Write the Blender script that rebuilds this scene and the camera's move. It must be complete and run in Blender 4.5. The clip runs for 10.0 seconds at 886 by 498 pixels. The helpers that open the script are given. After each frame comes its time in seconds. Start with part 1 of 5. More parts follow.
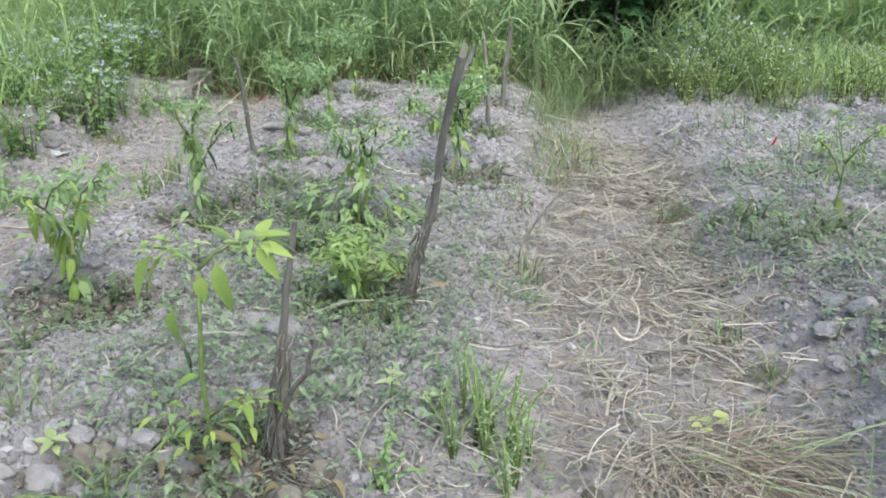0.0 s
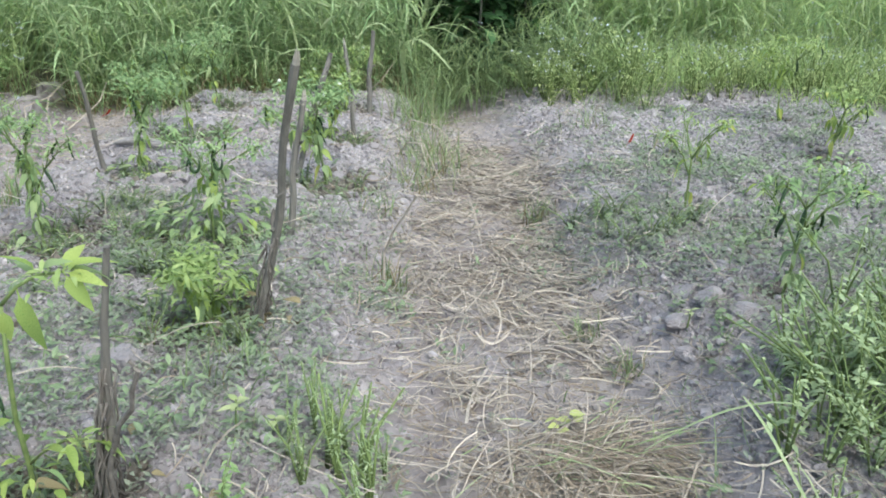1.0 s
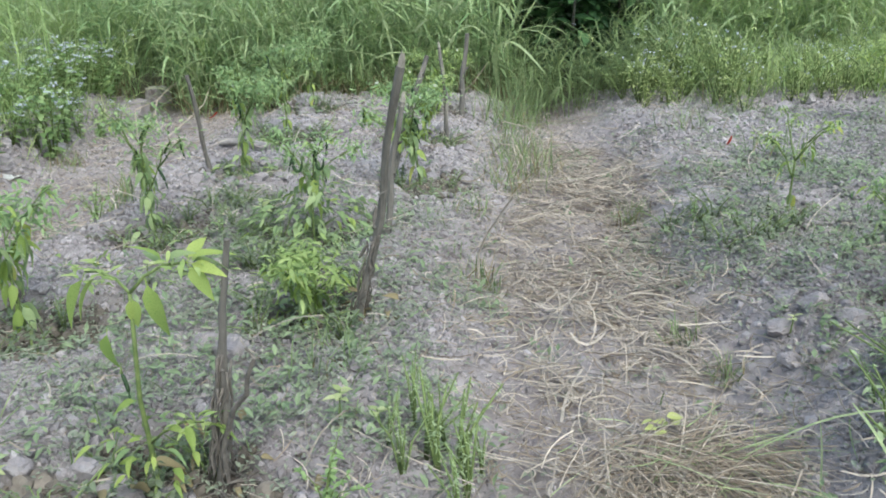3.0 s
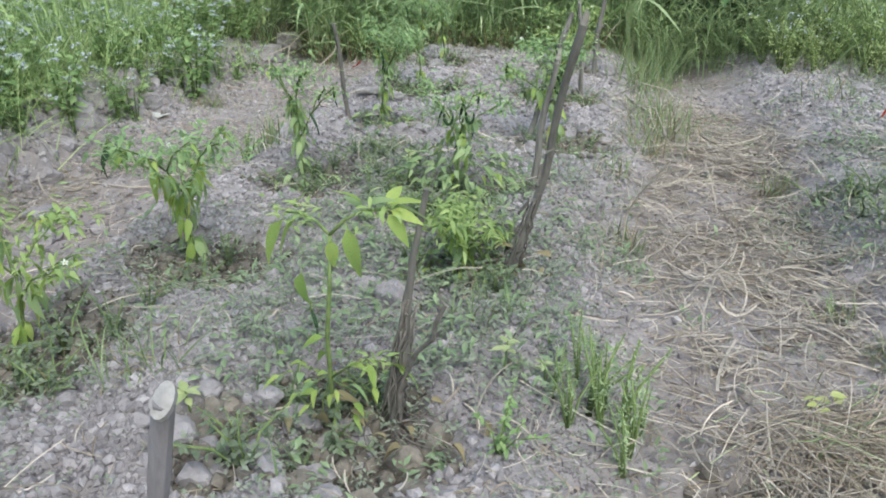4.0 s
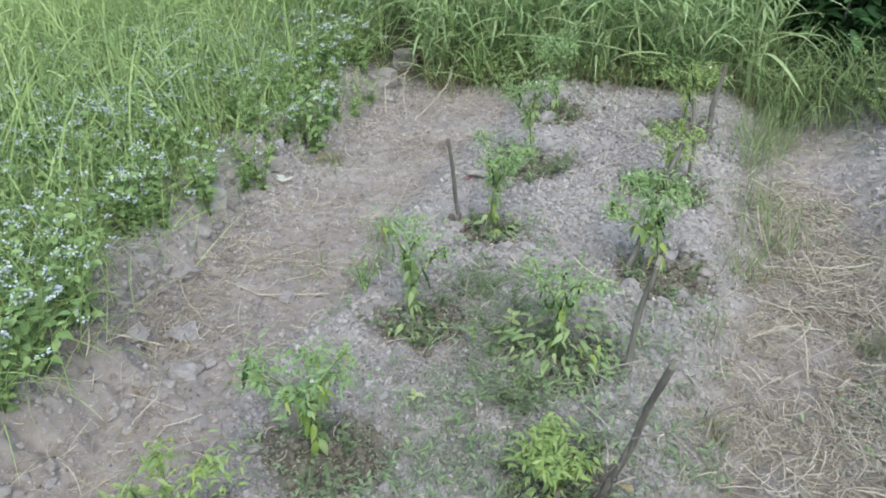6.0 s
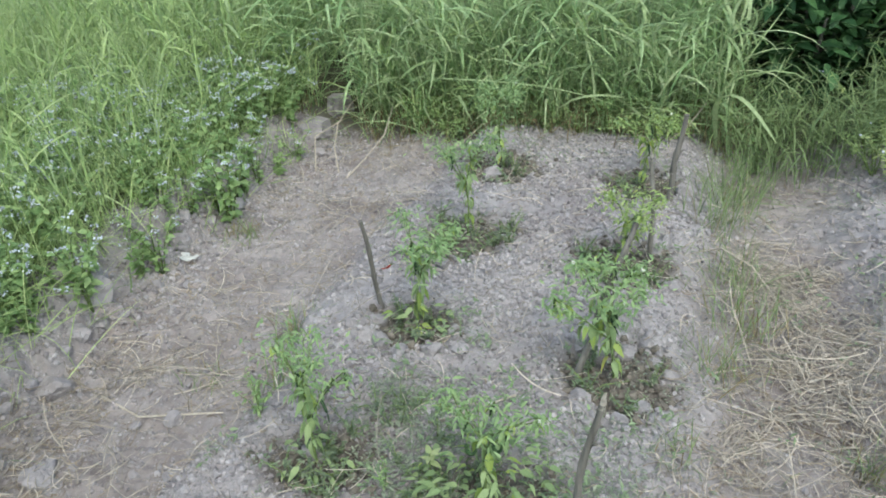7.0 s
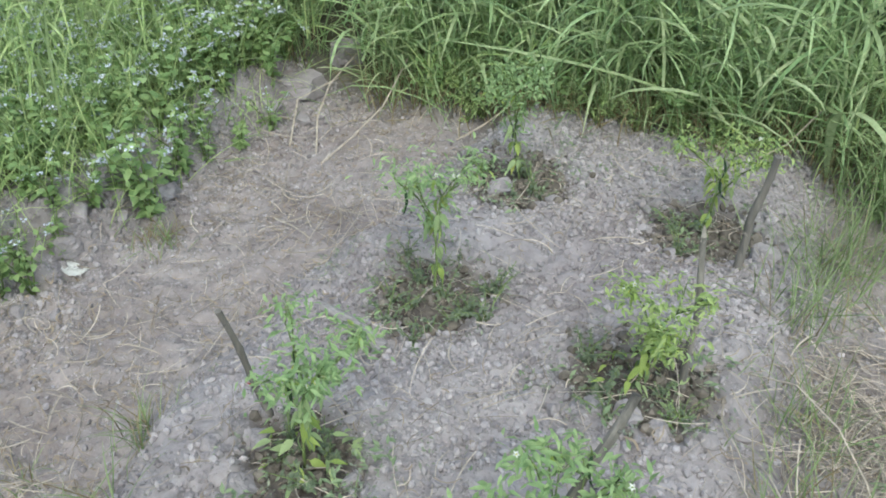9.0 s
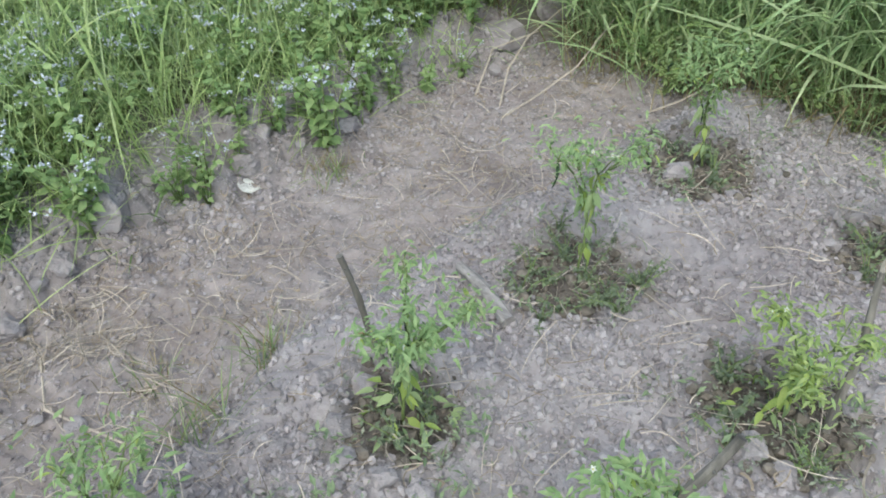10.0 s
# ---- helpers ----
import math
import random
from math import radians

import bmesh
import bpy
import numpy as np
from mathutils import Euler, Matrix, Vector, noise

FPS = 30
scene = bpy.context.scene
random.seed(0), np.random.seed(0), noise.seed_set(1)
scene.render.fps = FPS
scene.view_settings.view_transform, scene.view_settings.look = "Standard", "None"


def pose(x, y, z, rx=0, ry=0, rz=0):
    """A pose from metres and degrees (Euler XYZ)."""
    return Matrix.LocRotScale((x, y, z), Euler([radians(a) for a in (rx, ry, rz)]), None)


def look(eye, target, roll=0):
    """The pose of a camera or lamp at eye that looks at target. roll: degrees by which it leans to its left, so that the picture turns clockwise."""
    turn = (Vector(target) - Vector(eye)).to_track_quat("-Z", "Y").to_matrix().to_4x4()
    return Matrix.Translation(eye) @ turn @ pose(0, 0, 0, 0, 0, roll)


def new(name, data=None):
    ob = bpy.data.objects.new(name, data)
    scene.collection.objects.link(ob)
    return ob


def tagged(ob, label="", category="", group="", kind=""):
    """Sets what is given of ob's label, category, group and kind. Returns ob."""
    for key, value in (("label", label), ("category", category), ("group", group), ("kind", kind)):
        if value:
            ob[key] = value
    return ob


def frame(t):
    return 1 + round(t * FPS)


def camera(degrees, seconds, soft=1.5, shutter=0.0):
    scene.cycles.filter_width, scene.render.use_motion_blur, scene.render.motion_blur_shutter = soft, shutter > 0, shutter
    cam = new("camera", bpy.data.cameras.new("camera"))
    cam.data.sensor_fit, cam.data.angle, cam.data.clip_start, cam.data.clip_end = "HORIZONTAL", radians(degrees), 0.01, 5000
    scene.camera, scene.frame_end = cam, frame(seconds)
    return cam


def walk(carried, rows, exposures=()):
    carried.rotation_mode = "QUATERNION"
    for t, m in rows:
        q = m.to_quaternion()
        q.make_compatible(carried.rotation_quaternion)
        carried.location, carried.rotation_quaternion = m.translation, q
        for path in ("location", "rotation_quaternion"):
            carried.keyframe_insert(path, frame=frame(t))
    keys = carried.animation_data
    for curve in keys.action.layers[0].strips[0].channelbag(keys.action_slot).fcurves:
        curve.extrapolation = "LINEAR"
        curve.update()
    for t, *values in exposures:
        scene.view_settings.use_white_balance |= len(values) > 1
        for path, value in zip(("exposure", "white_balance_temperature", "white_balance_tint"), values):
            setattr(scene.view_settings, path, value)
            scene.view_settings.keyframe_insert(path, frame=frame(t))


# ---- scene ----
cam = camera(57.1, 10.0, soft=1.8)
PATH = [
    (0, (0.262, -0.138, 0.83), (0.076, 1.729, 0.137), -0.1),
    (0.5, (0.304, -0.107, 0.829), (0.295, 1.769, 0.138), -0.4),
    (1, (0.338, -0.095, 0.826), (0.42, 1.783, 0.144), -0.4),
    (1.5, (0.34, -0.105, 0.827), (0.425, 1.775, 0.149), -0.7),
    (2, (0.328, -0.113, 0.827), (0.358, 1.769, 0.152), -1.2),
    (2.2, (0.324, -0.117, 0.827), (0.334, 1.765, 0.151), -1.4),
    (3.5, (0.283, -0.121, 0.827), (0.05, 1.748, 0.155), -0.9),
    (4, (0.181, -0.156, 0.838), (-0.167, 1.657, 0.068), -0.5),
    (4.2, (0.143, -0.134, 0.927), (-0.261, 1.631, 0.068), -1.4),
    (4.5, (0.107, -0.109, 1.107), (-0.329, 1.604, 0.171), -1.9),
    (4.7, (0.115, -0.106, 1.269), (-0.355, 1.574, 0.286), -2.6),
    (5, (0.149, -0.132, 1.53), (-0.37, 1.515, 0.521), -2.6),
    (5.2, (0.175, -0.141, 1.635), (-0.385, 1.494, 0.627), -2.7),
    (6.3, (0.132, 0.174, 1.63), (-0.425, 1.826, 0.649), -0.8),
    (6.5, (0.125, 0.292, 1.623), (-0.408, 1.964, 0.664), -0.5),
    (7, (0.177, 0.621, 1.617), (-0.355, 2.29, 0.653), -2.7),
    (7.5, (0.267, 1.013, 1.61), (-0.303, 2.641, 0.599), -2.7),
    (8, (0.305, 1.25, 1.592), (-0.279, 2.86, 0.558), -1.3),
    (8.5, (0.256, 1.611, 1.573), (-0.334, 3.197, 0.505), -0.2),
    (9, (0.216, 1.783, 1.533), (-0.497, 3.247, 0.371), -0.9),
    (9.5, (0.249, 1.922, 1.526), (-0.639, 3.229, 0.3), -1.6),
    (10, (0.3, 1.947, 1.527), (-0.783, 3.069, 0.275), -1.8),
]
walk(cam, [(t, look(eye, target, roll)) for t, eye, target, roll in PATH], [(0, 0.97, 5950, -4), (1.2, 1.04, 5950, -4), (2.2, 1.06, 5950, -4), (3.5, 0.79, 5950, -4), (4.0, 0.81, 5950, -4), (4.5, 0.95, 5950, -4), (5.0, 0.96, 5950, -4), (6.5, 0.74, 5950, -7), (8.5, 0.76, 5950, -7), (10, 0.72, 6000, -4)])

# ---- light ----
world = bpy.data.worlds.new("overcast_sky")
scene.world = world
world.use_nodes = True
wn = world.node_tree.nodes
sky = wn.new("ShaderNodeTexSky")
sky.sky_type = "NISHITA"
sky.sun_disc = False
sky.sun_elevation, sky.sun_rotation = radians(55), radians(151)
sky.air_density, sky.dust_density, sky.ozone_density = 1.0, 4.0, 1.0
world.node_tree.links.new(sky.outputs[0], wn["Background"].inputs[0])
wn["Background"].inputs[1].default_value = 0.15
sun = new("sun", bpy.data.lights.new("sun", "SUN"))
sun.data.energy, sun.data.angle, sun.data.color = 0.85, radians(70), (1.0, 0.97, 0.93)
sun.matrix_world = look((3, -5.5, 9), (0, 0, 0))


# ---- materials ----
def material(name, rough=0.8):
    m = bpy.data.materials.new(name)
    m.use_nodes = True
    b = m.node_tree.nodes["Principled BSDF"]
    b.inputs["Roughness"].default_value = rough
    return m, m.node_tree.nodes, m.node_tree.links, b


def noise_tex(n, l, scale, detail=4, rough=0.6, coords="Object"):
    c, t = n.new("ShaderNodeTexCoord"), n.new("ShaderNodeTexNoise")
    t.inputs["Scale"].default_value, t.inputs["Detail"].default_value, t.inputs["Roughness"].default_value = scale, detail, rough
    l.new(c.outputs[coords], t.inputs["Vector"])
    return t


def ramp(n, l, fac, stops):
    r = n.new("ShaderNodeValToRGB")
    while len(r.color_ramp.elements) < len(stops):
        r.color_ramp.elements.new(0.5)
    for e, (p, c) in zip(r.color_ramp.elements, stops):
        e.position, e.color = p, (*c, 1)
    l.new(fac, r.inputs[0])
    return r


def mix(n, l, fac, a, b, kind="MIX"):
    m = n.new("ShaderNodeMix")
    m.data_type, m.blend_type = "RGBA", kind
    for sock, v in ((m.inputs[0], fac), (m.inputs[6], a), (m.inputs[7], b)):
        if hasattr(v, "is_linked"):
            l.new(v, sock)
        elif isinstance(v, tuple):
            sock.default_value = (*v, 1)
        else:
            sock.default_value = v
    return m.outputs[2]


def bump(n, l, b, height, strength, distance):
    k = n.new("ShaderNodeBump")
    k.inputs["Strength"].default_value, k.inputs["Distance"].default_value = strength, distance
    l.new(height, k.inputs["Height"])
    l.new(k.outputs[0], b.inputs["Normal"])


def soil_material(name, attribute, pale=1.38):
    """Dry grey garden soil; where the sheet is marked: damp hoed earth, trodden pinkish path, leaf litter."""
    m, n, l, b = material(name, 0.95)
    big, mid, fine = noise_tex(n, l, 2.2), noise_tex(n, l, 22, 6, 0.7), noise_tex(n, l, 230, 5, 0.75)
    dry = ramp(n, l, mid.outputs[0], [(0.3, (0.30, 0.268, 0.270)), (0.52, (0.378, 0.343, 0.348)), (0.72, (0.45, 0.413, 0.42))]).outputs[0]
    path = ramp(n, l, mid.outputs[0], [(0.3, (0.26, 0.22, 0.206)), (0.7, (0.395, 0.343, 0.328))]).outputs[0]
    damp = ramp(n, l, mid.outputs[0], [(0.3, (0.115, 0.097, 0.085)), (0.7, (0.215, 0.185, 0.163))]).outputs[0]
    if attribute:
        a, s = n.new("ShaderNodeAttribute"), n.new("ShaderNodeSeparateColor")
        a.attribute_name = "soil"
        l.new(a.outputs["Color"], s.inputs[0])
        col = mix(n, l, s.outputs[1], dry, path)
        col = mix(n, l, s.outputs[0], col, damp)
        col = mix(n, l, s.outputs[2], col, (0.085, 0.085, 0.04))
    else:
        g = n.new("ShaderNodeNewGeometry")
        tone = ramp(n, l, g.outputs["Random Per Island"], [(0.0, (0.80, 0.79, 0.79)), (0.5, (0.78 + 0.18 * pale, 0.78 + 0.18 * pale, 0.78 + 0.18 * pale)), (1.0, (pale, pale, pale))]).outputs[0]
        col = mix(n, l, 1.0, dry, tone, "MULTIPLY")
    stain = ramp(n, l, big.outputs[0], [(0.35, (0.78, 0.76, 0.76)), (0.65, (1, 1, 1))]).outputs[0]
    col = mix(n, l, 1.0, col, stain, "MULTIPLY")
    l.new(col, b.inputs["Base Color"])
    bump(n, l, b, fine.outputs[0], 0.7, 0.006)
    b.inputs["Specular IOR Level"].default_value = 0.15
    return m


def leaf_material(name, dark, light, rough=0.5, translucency=0.25, island=True, spots=None):
    """Foliage: a tone for each leaf, veiny mottling, some light let through."""
    m, n, l, b = material(name, rough)
    if island:
        src = n.new("ShaderNodeNewGeometry").outputs["Random Per Island"]
    else:
        src = n.new("ShaderNodeObjectInfo").outputs["Random"]
    base = ramp(n, l, src, [(0.0, dark), (0.55, tuple((p + q) / 2 for p, q in zip(dark, light))), (1.0, light)]).outputs[0]
    mot = noise_tex(n, l, 55, 3)
    shade = ramp(n, l, mot.outputs[0], [(0.3, (0.75, 0.78, 0.7)), (0.7, (1.1, 1.08, 1.05))]).outputs[0]
    col = mix(n, l, 1.0, base, shade, "MULTIPLY")
    if spots:
        sp = noise_tex(n, l, 30, 2)
        k = ramp(n, l, sp.outputs[0], [(0.6, (0, 0, 0)), (0.7, (1, 1, 1))]).outputs[0]
        col = mix(n, l, k, col, spots)
    l.new(col, b.inputs["Base Color"])
    b.inputs["Specular IOR Level"].default_value = 0.3
    t, add = n.new("ShaderNodeBsdfTranslucent"), n.new("ShaderNodeMixShader")
    l.new(col, t.inputs[0])
    add.inputs[0].default_value = translucency
    l.new(b.outputs[0], add.inputs[1])
    l.new(t.outputs[0], add.inputs[2])
    l.new(add.outputs[0], n["Material Output"].inputs[0])
    return m


def plain_material(name, dark, light, scale, rough=0.85, bumpiness=0.4, stretch=None, tones=(0.7, 1.15)):
    m, n, l, b = material(name, rough)
    t = noise_tex(n, l, scale, 6, 0.65)
    if stretch:
        mp, c = n.new("ShaderNodeMapping"), n.new("ShaderNodeTexCoord")
        mp.inputs["Scale"].default_value = stretch
        l.new(c.outputs["Object"], mp.inputs[0])
        l.new(mp.outputs[0], t.inputs["Vector"])
    g = n.new("ShaderNodeNewGeometry")
    base = ramp(n, l, t.outputs[0], [(0.3, dark), (0.7, light)]).outputs[0]
    tone = ramp(n, l, g.outputs["Random Per Island"], [(0, (tones[0],) * 3), (1, (tones[1],) * 3)]).outputs[0]
    l.new(mix(n, l, 1.0, base, tone, "MULTIPLY"), b.inputs["Base Color"])
    bump(n, l, b, t.outputs[0], bumpiness, 0.004)
    b.inputs["Specular IOR Level"].default_value = 0.2
    return m


SOIL = soil_material("garden_soil", True)
CRUMB = soil_material("soil_crumbs", False)
CLOD = soil_material("earth_clods", False, 1.03)
DAMP = plain_material("damp_clods", (0.10, 0.085, 0.07), (0.24, 0.205, 0.175), 40)
STRAW = plain_material("dry_straw", (0.33, 0.277, 0.23), (0.55, 0.475, 0.395), 60, 0.7, 0.4, None, (0.5, 1.3))
STRAW_DARK = plain_material("old_straw", (0.22, 0.17, 0.125), (0.40, 0.325, 0.245), 60, 0.8)
BARK = plain_material("weathered_stick", (0.08, 0.073, 0.066), (0.255, 0.23, 0.205), 30, 0.9, 0.8, (1, 1, 0.12))
PALE = plain_material("pale_cut_wood", (0.27, 0.24, 0.205), (0.41, 0.37, 0.32), 60, 0.85, 0.5)
GREYWOOD = plain_material("grey_wood", (0.17, 0.15, 0.142), (0.42, 0.385, 0.37), 60, 0.9, 1.0, (0.25, 1, 1))
DEADBARK = plain_material("dead_bark", (0.10, 0.087, 0.078), (0.24, 0.21, 0.185), 60, 0.9, 0.6)
CUT = plain_material("greyed_cut_wood", (0.25, 0.225, 0.215), (0.40, 0.37, 0.355), 70, 0.9, 0.6)
SILVER = plain_material("silvery_stick", (0.14, 0.124, 0.128), (0.31, 0.28, 0.292), 30, 0.9, 0.8, (1, 1, 0.12))
CHILI_GREEN = leaf_material("chilli_leaf", (0.275, 0.365, 0.18), (0.44, 0.52, 0.27), 0.55, 0.42, False)
CHILI_LIME = leaf_material("yellowing_chilli_leaf", (0.31, 0.41, 0.115), (0.47, 0.55, 0.17), 0.55, 0.42, False, (0.22, 0.34, 0.08))
CHILI_PALE = leaf_material("young_chilli_leaf", (0.26, 0.37, 0.17), (0.41, 0.515, 0.255), 0.55, 0.4, False)
YOUNG = leaf_material("pale_young_leaf", (0.26, 0.375, 0.175), (0.42, 0.535, 0.27), 0.6, 0.42)
YOUNG_LIME = leaf_material("lime_young_leaf", (0.31, 0.41, 0.15), (0.48, 0.56, 0.24), 0.6, 0.42)
CHILI_YELLOW = leaf_material("yellow_chilli_leaf", (0.46, 0.50, 0.12), (0.60, 0.60, 0.19), 0.5, 0.35, False)
STEM = plain_material("green_stem", (0.10, 0.14, 0.05), (0.22, 0.27, 0.10), 50, 0.6, 0.3)
FRUIT = plain_material("green_chilli", (0.02, 0.04, 0.018), (0.05, 0.085, 0.035), 20, 0.3, 0.1)
FRUIT_RED = plain_material("red_chilli", (0.26, 0.03, 0.02), (0.38, 0.05, 0.025), 20, 0.3, 0.1)
PETAL = plain_material("white_petal", (0.60, 0.62, 0.55), (0.74, 0.75, 0.69), 40, 0.7, 0.1)
AGER = plain_material("lilac_florets", (0.48, 0.50, 0.60), (0.68, 0.70, 0.77), 200, 0.9, 0.5)
WEED = leaf_material("weed_leaf", (0.23, 0.34, 0.14), (0.43, 0.54, 0.26), 0.6, 0.38)
WEED_LIGHT = leaf_material("light_weed_leaf", (0.29, 0.39, 0.16), (0.49, 0.57, 0.28), 0.6, 0.4)
WEED_SOFT = leaf_material("soft_weed_leaf", (0.33, 0.41, 0.225), (0.50, 0.57, 0.36), 0.65, 0.3)
# yellow-green weeds, coloured paler still to stand in for haze on the right
WEED_YELLOW_HAZE = leaf_material("hazy_yellowish_weed_leaf", (0.37, 0.44, 0.19), (0.57, 0.61, 0.31), 0.6, 0.42)
WEED_MID = leaf_material("dull_weed_leaf", (0.185, 0.24, 0.14), (0.30, 0.365, 0.215), 0.6, 0.2)
WEED_DARK = leaf_material("dark_dull_weed_leaf", (0.13, 0.16, 0.105), (0.235, 0.27, 0.18), 0.7, 0.2)
WEED_LOW = leaf_material("creeping_weed_leaf", (0.21, 0.232, 0.178), (0.345, 0.368, 0.288), 0.65, 0.2)
GRASS = leaf_material("grass_blade", (0.245, 0.355, 0.16), (0.475, 0.585, 0.32), 0.5, 0.35)
# olive grass, its colour lowered further to paint the dusk beside the shrub
GRASS_DULL_DUSK = leaf_material("dull_dusky_grass_blade", (0.165, 0.225, 0.10), (0.33, 0.40, 0.20), 0.6, 0.3)
GRASS_LIME = leaf_material("light_grass_blade", (0.32, 0.43, 0.16), (0.56, 0.64, 0.32), 0.5, 0.4)
GRASS_PALE = leaf_material("pale_grass_blade", (0.32, 0.41, 0.20), (0.56, 0.62, 0.38), 0.55, 0.4)
GRASS_DRY = leaf_material("brown_grass_blade", (0.19, 0.15, 0.085), (0.35, 0.29, 0.175), 0.7, 0.2)
DARKLEAF = leaf_material("shrub_leaf", (0.035, 0.08, 0.035), (0.09, 0.17, 0.065), 0.4, 0.2)

rng = np.random.default_rng(7)


# ---- mesh helpers ----
def hash01(ix, iy, seed):
    h = (ix.astype(np.int64) * 374761393 + iy.astype(np.int64) * 668265263 + seed * 144269) & 0xFFFFFFFF
    h = ((h ^ (h >> 13)) * 1274126177) & 0xFFFFFFFF
    h = ((h ^ (h >> 16)) * 2246822519) & 0xFFFFFFFF
    return (h ^ (h >> 15)) / 4294967296.0


def vnoise(x, y, seed):
    ix, iy = np.floor(x), np.floor(y)
    u, v = x - ix, y - iy
    u, v = u * u * (3 - 2 * u), v * v * (3 - 2 * v)
    a, b = hash01(ix, iy, seed), hash01(ix + 1, iy, seed)
    c, d = hash01(ix, iy + 1, seed), hash01(ix + 1, iy + 1, seed)
    return (a * (1 - u) + b * u) * (1 - v) + (c * (1 - u) + d * u) * v - 0.5


def fbm(x, y, seed, octaves=4):
    return sum(vnoise(x * 2**k, y * 2**k, seed + k) / 2**k for k in range(octaves))


def domes(x, y, cell, seed, fill):
    """Lumps: rounded clods of random size strewn over a jittered lattice."""
    ix, iy, out = np.floor(x / cell), np.floor(y / cell), np.zeros_like(x)
    for dx in (-1, 0, 1):
        for dy in (-1, 0, 1):
            cx, cy = ix + dx, iy + dy
            r = cell * (0.25 + 0.45 * hash01(cx, cy, seed + 3)) * (hash01(cx, cy, seed + 4) < fill)
            d2 = (x - (cx + hash01(cx, cy, seed + 1)) * cell) ** 2 + (y - (cy + hash01(cx, cy, seed + 2)) * cell) ** 2
            out = np.maximum(out, np.sqrt(np.maximum(r * r - d2, 0)))
    return out


def smooth(a, b, x):
    t = np.clip((x - a) / (b - a), 0, 1)
    return t * t * (3 - 2 * t)


# chilli plants: x, y, height, damp ring
PLANTS = {
    "a": (-0.60, 2.73, 0.40, 0.17), "b": (-0.60, 3.40, 0.42, 0.20), "c": (-0.60, 4.08, 0.42, 0.22), "d": (0.01, 3.30, 0.33, 0.21),
    "e": (0.02, 4.05, 0.38, 0.20), "f": (0.06, 2.62, 0.38, 0.20), "g": (-0.19, 2.03, 0.34, 0.19), "h": (-0.67, 2.08, 0.36, 0.17),
    "i": (-0.70, 1.44, 0.36, 0.21), "j": (-0.85, 1.03, 0.30, 0.22), "k": (-0.215, 0.93, 0.40, 0.12), "l": (-0.09, 1.52, 0.20, 0.15),
    "m": (1.184, 1.59, 0.36, 0.08), "n": (1.173, 2.236, 0.33, 0.06), "o": (1.89, 2.80, 0.30, 0.12), "p": (2.02, 3.50, 0.42, 0.10),
}


def damp_at(x, y):
    d = np.zeros_like(x)
    w = 0.06 * fbm(x * 9, y * 9, 71, 3)
    for px, py, _, r in [*PLANTS.values(), (-0.14, 0.84, 0, 0.17), (-0.34, 0.80, 0, 0.12), (0.47, 0.90, 0, 0.14)]:
        d = np.maximum(d, 1 - smooth(r * 0.55, r * 1.15, np.hypot(x - px, y - py) + w))
    return d


def masks(x, y):
    """Trodden path between the beds, trough beside the bank, planted beds, weedy bank."""
    wob = 0.12 * fbm(x * 2.1, y * 2.1, 11, 3)
    xl = 0.27 + 0.12 * smooth(2.2, 3.6, y) + wob
    xr = 0.80 + wob * 0.8
    path = smooth(xl - 0.14, xl + 0.14, x) * (1 - smooth(xr - 0.14, xr + 0.16, x))
    edge = -1.84 + 0.26 * smooth(2.2, 1.7, y) + wob
    bank = 1 - smooth(edge - 0.16, edge + 0.12, x)
    tr = -1.02 + 0.10 * smooth(3.2, 4.2, y) + wob
    trough = (1 - smooth(tr - 0.1, tr + 0.1, x)) * (1 - bank)
    bedl = smooth(tr - 0.08, tr + 0.16, x) * (1 - smooth(xl - 0.20, xl + 0.12, x))
    bedr = smooth(xr - 0.08, xr + 0.26, x)
    back = smooth(4.5, 4.9, y + 0.4 * wob)
    end = smooth(-0.5, 0.3, y + 0.5 * wob)
    path, trough, bedl, bedr = path * end, trough * end, bedl * end, bedr * end * (1 - smooth(2.5, 3.4, x))
    return path, trough, bank, bedl, bedr, back


def height(x, y, fine=True):
    x, y = np.asarray(x, float), np.asarray(y, float)
    path, trough, bank, bedl, bedr, back = masks(x, y)
    z = 0.10 * np.maximum(bedl, bedr * 0.9) * (1 - back) - 0.03 * np.maximum(path, trough) + 0.14 * bank + 0.04 * back * (1 - bank)
    out = np.maximum(np.maximum(-2.2 - x, x - 2.3), np.maximum(0.5 - y, y - 4.9))
    core = smooth(0.45, 0.05, out)
    z += 0.035 * fbm(x * 2.5, y * 2.5, 21, 3) + 0.02 * core * fbm(x * 11, y * 11, 31, 3)
    z -= 0.035 * damp_at(x, y)
    if fine:
        rough = core * np.maximum(0.4 + 0.6 * smooth(1.0, 1.8, y), smooth(-1.0, -1.3, x)) * (0.35 + 0.65 * np.maximum(bedl, np.maximum(bedr, bank)))
        side = np.exp(-(((x + 1.84 - 0.22 * smooth(2.2, 1.7, y)) / 0.2) ** 2)) * (1 - back)
        z += rough * (0.30 * domes(x, y, 0.085, 41, 0.2) + 0.15 * domes(x, y, 0.034, 51, 0.5) + 0.2 * domes(x, y, 0.024, 57, 0.6)) + 0.014 * core * fbm(x * 60, y * 60, 61, 2)
        z += core * np.maximum(side, 0.2 * trough) * ((0.2 + 0.35 * smooth(1.7, 2.2, y)) * domes(x, y, 0.11, 45, 0.7) + 0.8 * domes(x, y, 0.05, 47, 0.8) + 0.05 * fbm(x * 14, y * 14, 49, 3))
    return z


def link(name, mesh, mat, parent=None, label=""):
    if mat:
        mesh.materials.append(mat)
    ob = new(name, mesh)
    if parent:
        ob.parent = parent
    if label:
        tagged(ob, label)
    return ob


